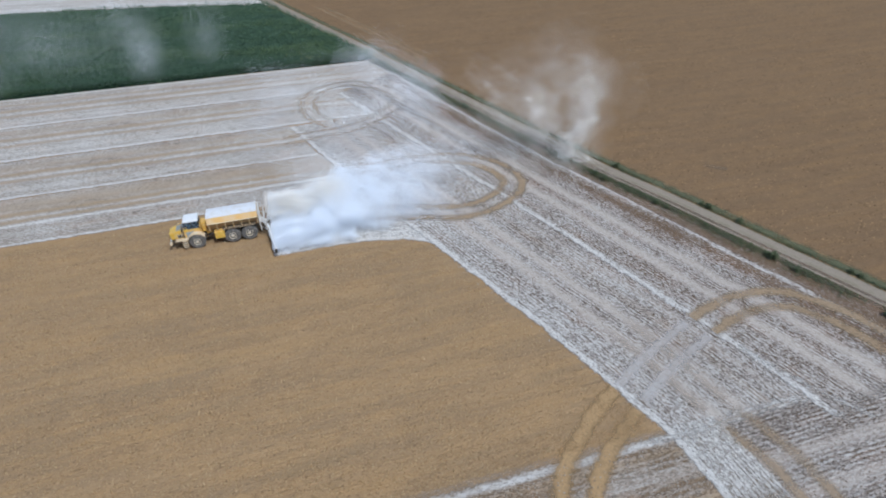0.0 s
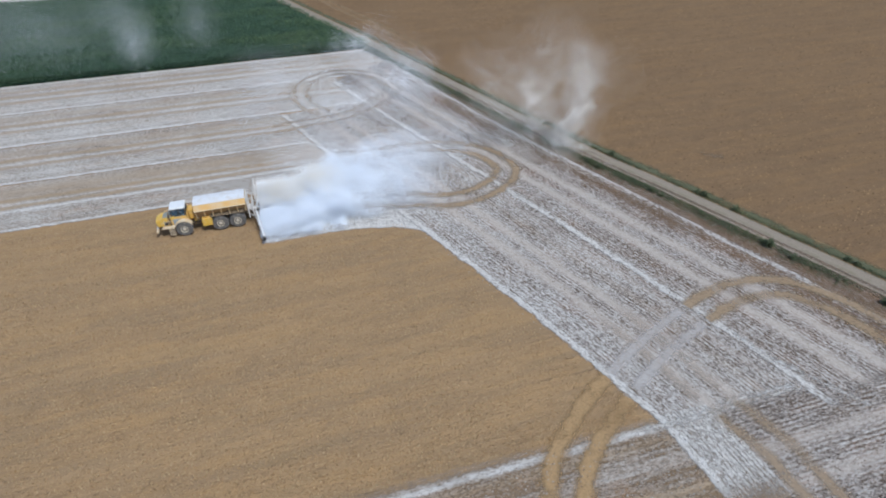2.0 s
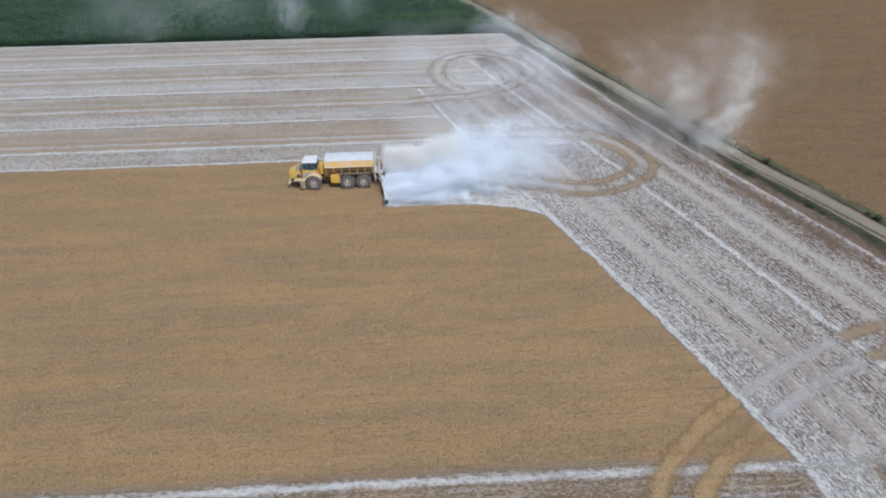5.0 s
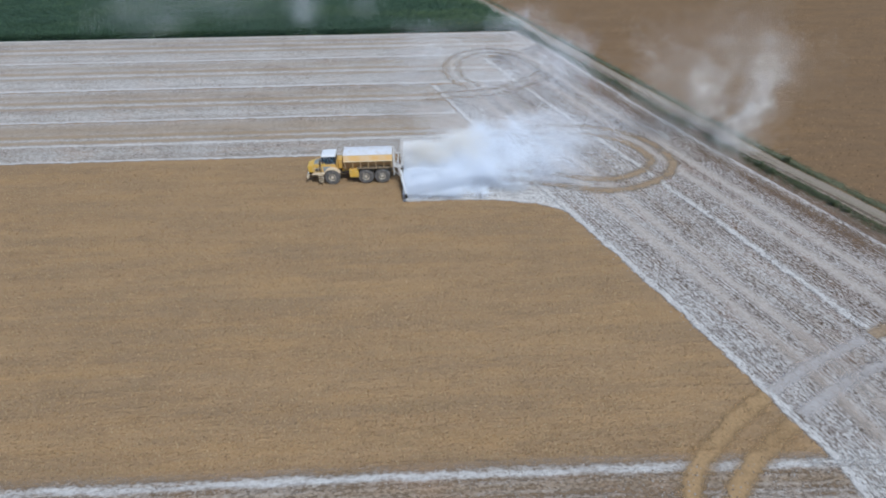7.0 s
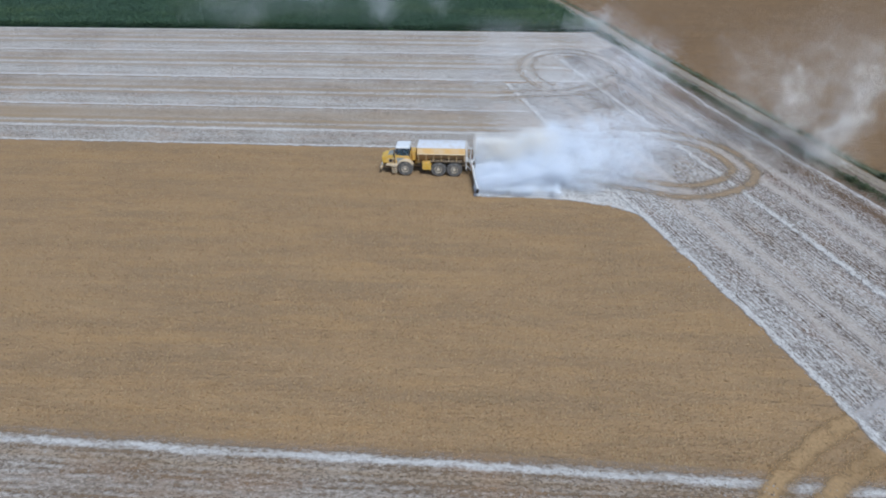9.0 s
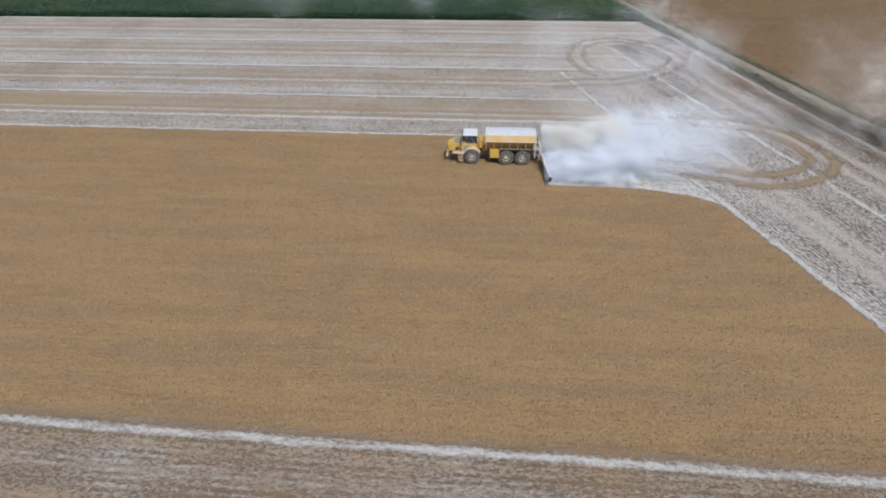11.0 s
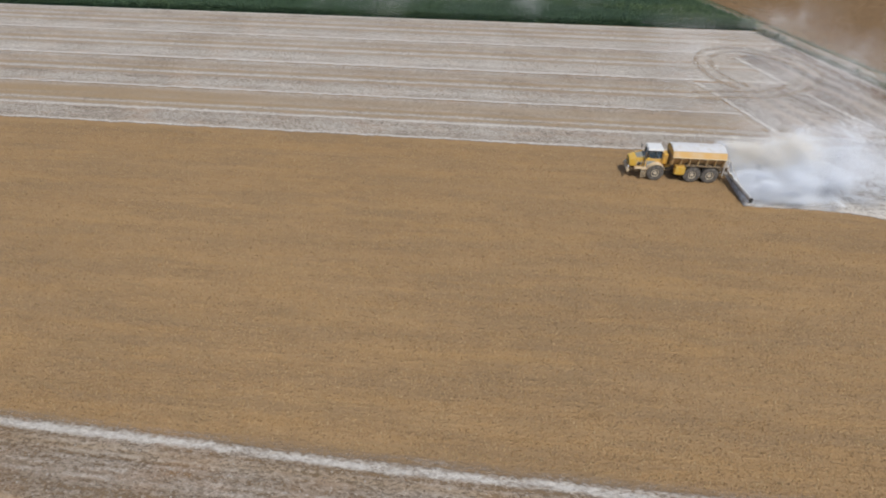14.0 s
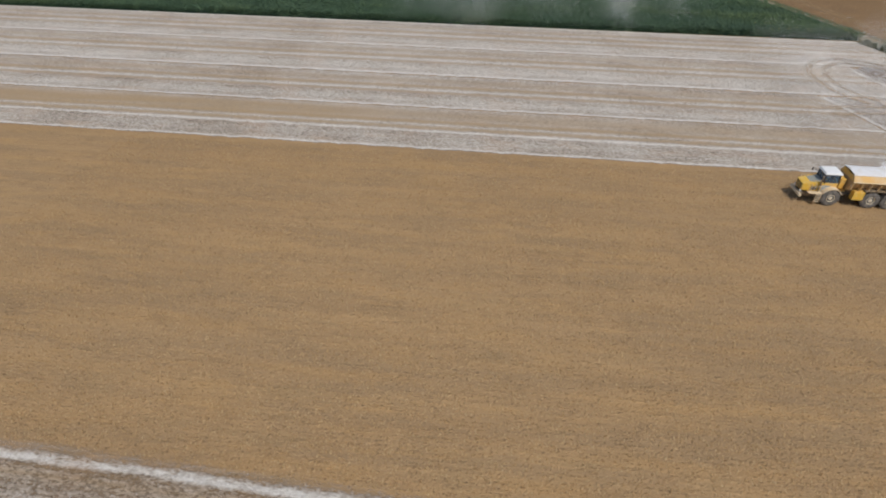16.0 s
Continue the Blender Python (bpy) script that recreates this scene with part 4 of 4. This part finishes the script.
def scatter(n, x0, x1, y0, y1, power=1.0):
    x = rng.uniform(x0, x1, n)
    y = y0 + (y1 - y0) * rng.uniform(0, 1, n) ** power
    return np.stack([x, y], 1)


def head_x(y):
    """The left edge of the headland pass."""
    return np.interp(y, [10, 23.3, 66.4, 89.6], [24.8, 22.0, 6.6, -0.8])


def near_y(x):
    """The bright edge of the near strip of lime."""
    return np.interp(x, [-95, -75, -53, -30, 5, 26], [23.0, 22.45, 21.95, 21.45, 21.35, 20.95])


def rail_x(y):
    """The farm track's middle."""
    o = np.argsort(road_line[:, 1])
    return np.interp(y, road_line[o, 1], road_line[o, 0])


def patchy(xy, scale=0.16):
    """Keep more pieces where a smooth noise is high, so that they lie in drifts along the rows."""
    k = np.array([noise.noise((x * scale * 0.5, y * scale * 5.5, 0)) + 0.6 * noise.noise((x * scale * 0.4, y * scale, 5)) for x, y in xy])
    return xy[rng.uniform(-0.45, 0.55, len(xy)) < k]


p = patchy(scatter(41000, -95, 26, 21.3, 64.5, 1.35))
p = p[(p[:, 1] > near_y(p[:, 0]) + 0.25) & (p[:, 0] < head_x(p[:, 1]) - 0.3) & ~((p[:, 0] > -3.3) & (p[:, 1] > 53))]
tagged(crumbs("soil_crumbs", p, 0.085, M_CLOD), "brown soil crumbs and straw bits on stubble", "soil", kind="stuff")
# cut straw that still stands, in drifts along the rows
p = scatter(170000, -92, 25, 21.3, 64.0, 1.45)
p = np.concatenate([p[:110000], patchy(p[110000:], 0.22)])
p = p[(p[:, 1] > near_y(p[:, 0]) + 0.25) & (p[:, 0] < head_x(p[:, 1]) - 0.4) & ~((p[:, 0] > -4.3) & (p[:, 1] > 53))]
p[:, 1] = np.round(p[:, 1] / 0.30) * 0.30 + rng.normal(0, 0.06, len(p))
n = len(p)
lean = rng.normal(0, 0.07, (n, 2))
half = rng.uniform(0.015, 0.040, n)
V = np.zeros((n, 3, 3))
V[:, 0, :2], V[:, 1, :2], V[:, 2, :2] = p, p, p + lean
V[:, 0, 0] -= half
V[:, 1, 0] += half
V[:, 2, 2] = rng.uniform(0.06, 0.20, n)
straw = mesh_from("stubble_straw", V.reshape(-1, 3), np.arange(3 * n).reshape(-1, 3), M_STRAW)
tagged(straw, "short cut straw standing in the stubble", "straw", kind="stuff")
p = np.concatenate([scatter(9000, -80, 55, 9, 20.3), scatter(20000, 0, 52, 10, 92)])
p = p[((p[:, 1] < 20.9) | (p[:, 0] > head_x(p[:, 1]))) & (p[:, 0] < rail_x(p[:, 1]) - 3.4)]
tagged(crumbs("limed_crumbs", p, 0.070, M_CLOD_LIME, 0.05), "lime-dusted soil crumbs on the spread passes", "soil", kind="stuff")
p = patchy(scatter(105000, 10, 150, 0, 190, 1.2), 0.12)
p = p[p[:, 0] > rail_x(p[:, 1]) + 3.0]
tagged(crumbs("brown_crumbs", p, 0.115, M_CLOD_FAR, -0.03), "brown crumbs and straw on tilled soil", "soil", kind="stuff")


# ---- leaves: verge grass and the green crop ----
def leaves(name, base, height, length, width, mat, spread=0.5):
    """Pointed leaves that rise from base points and bend outward, two triangles each."""
    n = len(base)
    a = rng.uniform(0, math.tau, n)
    d = np.stack([np.cos(a), np.sin(a)], 1)
    s = np.stack([-d[:, 1], d[:, 0]], 1)
    L = length * rng.uniform(0.6, 1.3, n)
    w = width * rng.uniform(0.6, 1.3, n)
    up = rng.uniform(-0.15, 0.75, n) * L * (1 - spread) + 0.05
    V = np.zeros((n, 4, 3))
    V[:, 0] = base
    mid = base[:, :2] + d * (L * 0.5)[:, None]
    V[:, 1, :2], V[:, 2, :2] = mid + s * (w / 2)[:, None], mid - s * (w / 2)[:, None]
    V[:, 1, 2] = V[:, 2, 2] = base[:, 2] + up + 0.08 * height
    V[:, 3, :2] = base[:, :2] + d * L[:, None]
    V[:, 3, 2] = base[:, 2] + up * rng.uniform(0.3, 1.2, n)
    F = (np.arange(n)[:, None, None] * 4 + np.array([[0, 1, 2], [1, 3, 2]])[None]).reshape(-1, 3)
    return mesh_from(name, V.reshape(-1, 3), F, mat)


def along_road(n, lo, hi, y0, y1):
    y = rng.uniform(y0, y1, n)
    off = rng.uniform(lo, hi, n)
    x = rail_x(y) + off * 1.055
    k = np.array([noise.noise((u * 0.25, v * 0.25, 7)) for u, v in zip(x, y)])
    keep = rng.uniform(-0.55, 0.45, n) < k
    return np.stack([x, y, np.full(n, 0.0)], 1)[keep]


g = np.concatenate([along_road(24000, -2.5, -1.35, 0, 125), along_road(8000, -3.3, -2.0, 0, 125), along_road(9000, 1.35, 1.9, 0, 120)])
tagged(leaves("verge_grass", g, 0.35, 0.34, 0.07, M_GRASS, 0.1), "rough green grass along the farm track", "grass", kind="stuff")


# taller weeds, tuft by tuft, at the field corner and here and there along the track
def weed(x, y, size, label):
    n = int(70 * size) + 25
    q = np.zeros((n, 3))
    q[:, :2] = rng.normal(0, 0.09 * size, (n, 2))
    q[:, 2] = rng.uniform(0.0, 0.42, n) * size
    ob = leaves("weed_tuft", q, 0.5 * size, 0.50 * size ** 0.5, 0.12, M_WEED, 0.1)
    ob.matrix_basis = pose(x, y, 0.0)
    tagged(ob, label, "weed", "weeds along the track")


for y in (118.4, 116.8, 115.0, 113.1, 110.6):
    weed(float(rail_x(y)) - 2.6 + rng.normal(0, 0.3), y, rng.uniform(1.3, 1.9), "dark green weed tuft in the corner of the field")
for y in (9.5, 17.0, 24.6, 25.7, 33.8, 36.4, 37.1, 44.0, 48.7, 50.1, 57.5, 59.3, 70.5, 74.0, 88.0, 97.0):
    weed(float(rail_x(y)) - rng.uniform(2.0, 2.6), y, 0.45 + 0.8 * rng.uniform(0, 1) ** 2, "low dark green weed tuft on the verge of the farm track")
for y in (13.0, 22.5, 31.0, 31.9, 43.3, 47.2, 48.2, 60.2, 68.0, 71.0, 85.5, 94.0):
    weed(float(rail_x(y)) + rng.uniform(1.7, 2.0), y, 0.4 + 0.75 * rng.uniform(0, 1) ** 2, "low green weed tuft between farm track and brown soil")


def crop_far(x):
    """The crop's far edge."""
    return np.interp(x, [-330, -72, -43, -3], [228, 197, 192.5, 182])


# dense canopy just below the leaf tips, so that no ground shows through
nx, ny = 180, 56
V = []
for j in range(ny + 1):
    for i in range(nx + 1):
        f = j / ny
        xr = float(rail_x(120.6 + 66 * f)) - 2.4
        x = -300 + (xr + 300) * (1 - (1 - i / nx) ** 1.6)
        y = 120.3 + (crop_far(x) - 120.3) * f
        z = 0.95 + 0.30 * noise.noise((x * 0.5, y * 0.5, 1)) + 0.25 * noise.noise((x * 0.09, y * 0.14, 4))
        if j == 0 or j == ny or i == nx:
            z = 0.02
        V.append((x, y, z))
F = [(j * (nx + 1) + i, j * (nx + 1) + i + 1, (j + 1) * (nx + 1) + i + 1, (j + 1) * (nx + 1) + i) for j in range(ny) for i in range(nx)]
under = mesh_from("crop_canopy", V, F, M_UNDER)
tagged(under, "dense dark green canopy of a tall field crop", "crop", kind="stuff")

n = 38000
x = 22 - 185 * rng.uniform(0, 1, n) ** 1.15
y = 120.0 + 74 * rng.uniform(0, 1, n) ** 1.5
y = 120.0 + np.round((y - 120.0) / 0.72) * 0.72 + rng.normal(0, 0.08, n)
ok = (y < crop_far(x)) & (x < rail_x(y) - 2.2)
x, y = x[ok], y[ok]
hgt = 1.25 + 0.35 * np.array([noise.noise((u * 0.10, v * 0.16, 4)) for u, v in zip(x, y)]) + rng.normal(0, 0.12, len(x))
B = []
for k in range(5):
    B.append(np.stack([x + rng.normal(0, 0.12, len(x)), y + rng.normal(0, 0.10, len(x)), hgt * (0.45 + 0.14 * k)], 1))
tagged(leaves("field_crop", np.concatenate(B), 1.0, 0.50, 0.22, M_CROP), "dense dark green leafy field crop in rows", "crop", kind="stuff")

# yellow flower heads at the crop's corner
n = 120
x = 18.6 - 17 * rng.uniform(0, 1, n) ** 1.6
y = 120.3 + rng.exponential(1.6, n)
q = np.stack([x, y, rng.uniform(1.25, 1.65, n)], 1)[x < rail_x(y) - 2.4]
tagged(leaves("crop_flowers", q, 0.1, 0.22, 0.16, plain("yellow_petal", (0.46, 0.38, 0.09), 0.7, dirt=(0.30, 0.28, 0.10), dirty=0.4), 0.8), "small yellow flower heads at the corner of the green crop", "flowers", kind="stuff")


# ---- dust in the air: fine specks ----
TO_SUN = np.array([math.sin(a_sun) * math.cos(e_sun), math.cos(a_sun) * math.cos(e_sun), math.sin(e_sun)])


def specks(name, P, size, mat, label):
    """Tiny flakes, thousands in one mesh."""
    n = len(P)
    w = TO_SUN + rng.normal(0, 0.22, (n, 3))
    w /= np.linalg.norm(w, axis=1)[:, None]
    a = np.cross(w, rng.normal(0, 1, (n, 3)))
    a /= np.linalg.norm(a, axis=1)[:, None]
    b = np.cross(w, a)
    s = (np.asarray(size) * rng.uniform(0.6, 1.4, n))[:, None]
    V = np.stack([P + a * s * 0.6, P - a * s * 0.3 + b * s * 0.52, P - a * s * 0.3 - b * s * 0.52], 1)
    V[:, :, 2] = np.maximum(V[:, :, 2], 0.07)
    return tagged(mesh_from(name, V.reshape(-1, 3), np.arange(3 * n).reshape(-1, 3), mat), label, "dust", kind="stuff")


def billow(P, amount, scale):
    """Push specks about by smooth noise, so that the cloud gathers into soft folds."""
    return P + amount * np.array([noise.noise_vector(Vector(q)) for q in (P * scale).tolist()])


def puffs(n, centres, radii, weight=None):
    """Specks gathered round centres, thinner outwards."""
    k = rng.choice(len(centres), n, p=None if weight is None else weight / weight.sum())
    d = rng.normal(0, 1, (n, 3))
    d *= (rng.uniform(0, 1, n) ** 0.55 / np.linalg.norm(d, axis=1))[:, None]
    return centres[k] + d * radii[k]


# fresh plume behind the booms: dense and low at the booms, higher and thinner downwind
m = 1000
u = rng.uniform(0, 1, m) ** 1.3
C = np.stack([-4.0 + 21 * u, 53.9 + 1.4 * u + (10.9 + 3.0 * u) * rng.uniform(0, 1, m), 0.3 + (0.9 + 3.2 * u ** 0.7) * rng.uniform(0, 1, m)], 1)
Rr = np.stack([0.9 + 2.2 * u, 0.75 + 1.5 * u, 0.5 + 1.2 * u], 1) * rng.uniform(0.6, 1.4, m)[:, None]
P = billow(puffs(790000, C, Rr * 1.15, (1.35 - u) * rng.uniform(0.6, 1.4, m)), 0.6, 0.3)
P = P[(P[:, 0] > -4.5) & (P[:, 1] > 53.1 + 0.2 * P[:, 2]) & (P[:, 2] > 0.08)]
specks("lime_dust_plume", P, np.interp(P[:, 0], [-4.5, 4, 17], [0.044, 0.041, 0.030]), M_DUST_FRESH, "white lime dust billowing behind the spreader")
# thick white dust that rolls low along the ground, close behind the booms
m = 160
u = rng.uniform(0, 1, m)
C = np.stack([-4.2 + 9 * u, 53.6 + 11.4 * rng.uniform(0, 1, m), 0.25 + 0.9 * rng.uniform(0, 1, m)], 1)
P = billow(puffs(120000, C, np.array([[1.0, 0.8, 0.45]]) * rng.uniform(0.7, 1.4, m)[:, None]), 0.3, 0.5)
P = P[(P[:, 0] > -4.62) & (P[:, 1] > 53.25) & (P[:, 2] > 0.08)]
specks("lime_dust_roll", P, 0.042, M_DUST_FRESH, "dense white lime dust rolling low behind the booms")
# tan dust that drops from the hopper's tail
m = 40
u = rng.uniform(0, 1, m)
C = np.stack([-4.6 + 9 * u, 58.3 + 4.5 * rng.uniform(0, 1, m), 1.6 + 1.5 * rng.uniform(0, 1, m)], 1)
P = billow(puffs(120000, C, np.full((m, 3), 1.0) * (1.3 + u[:, None])), 0.4, 0.3)
P = P[(P[:, 0] > -4.8) & (P[:, 2] > 0.08)]
specks("soil_dust_puff", P, 0.038, M_DUST_TAN, "tan dust puff at the spreader's tail")
# older cloud that drifts over the farm track: a thick column with a bent crown, a torn veil beside it and a low skirt
h = np.sort(rng.uniform(0, 1, 60))
C1 = np.stack([np.interp(h, [0, 0.3, 0.7, 1], [37.2, 39.0, 38.8, 35.0]), np.interp(h, [0, 1], [63.5, 68.0]), 1.4 + 12.8 * h], 1) + rng.normal(0, 1, (60, 3)) * (0.9 + 0.7 * h)[:, None]
R1 = (2.0 + 1.5 * h) * rng.uniform(0.6, 1.35, 60)
u = rng.uniform(0, 1, 90)
C2 = np.stack([37.0 - 13.0 * u, 64.5 + 7.0 * rng.uniform(0, 1, 90), 2.0 + (5.0 + 9.0 * u) * rng.uniform(0.1, 1, 90)], 1)
R2 = (1.9 + 1.4 * u) * rng.uniform(0.5, 1.5, 90)
C3 = np.stack([rng.uniform(27.0, 38.5, 30), rng.uniform(59.0, 70.0, 30), rng.uniform(0.8, 2.4, 30)], 1)
R3 = rng.uniform(1.8, 3.0, 30)
C, Rr = np.concatenate([C1, C2, C3]), np.concatenate([R1, R2, R3])
W = np.concatenate([(1.5 - 0.7 * h) * rng.uniform(0.5, 1.5, 60), 0.70 * rng.uniform(0.0, 1.6, 90), 0.60 * rng.uniform(0.3, 1.5, 30)])
P = billow(billow(puffs(600000, C, np.stack([Rr, Rr, Rr * 1.25], 1), W), 1.5, 0.17), 0.55, 0.55)
P = P[P[:, 2] > 0.08]
specks("lime_dust_cloud", P, 0.0212, M_DUST_TAN, "pale dust cloud drifting over the farm track")
# a fainter drift across the track, close to the corner of the crop
m = 40
u = rng.uniform(0, 1, m)
C = np.stack([12.0 + 13.0 * u + rng.normal(0, 1.0, m), 105.0 - 22.0 * u + rng.normal(0, 1.5, m), 1.5 + 7.5 * rng.uniform(0, 1, m)], 1)
P = billow(puffs(110000, C, np.array([[2.8, 2.8, 3.4]]) * rng.uniform(0.6, 1.5, m)[:, None], rng.uniform(0.2, 1.8, m)), 1.6, 0.16)
P = P[P[:, 2] > 0.08]
specks("dust_drift", P, 0.027, M_DUST, "faint dust drifting over the track near the crop")
# thin haze that hangs over the limed headland
m = 90
C = np.stack([rng.uniform(-6, 22, m), 64 + 42 * rng.uniform(0, 1, m) ** 1.4, rng.uniform(0.8, 5.0, m)], 1)
P = billow(puffs(280000, C, np.full((m, 3), 1.0) * rng.uniform(3.0, 6.5, m)[:, None], rng.uniform(0.3, 1.6, m)), 1.2, 0.1)
P = P[P[:, 2] > 0.08]
specks("lime_haze", P, 0.030, M_DUST, "thin lime haze over the limed headland")
# faint wisps over the near edge of the crop
m = 60
k = rng.integers(0, 7, m)
C = np.stack([np.array([-62, -52, -46, -36, -26, -12, -34])[k] + rng.normal(0, 2.2, m), np.array([124, 122, 132, 124, 123, 126, 150])[k] + rng.normal(0, 3.0, m), 2.0 + 9.0 * rng.uniform(0, 1, m)], 1)
P = billow(puffs(210000, C, np.array([[4.8, 4.8, 6.5]]) * rng.uniform(0.8, 1.8, m)[:, None]), 1.5, 0.1)
P = P[P[:, 2] > 1.4]
specks("dust_wisp", P, 0.028, M_DUST, "faint dust wisps drifting over the crop")
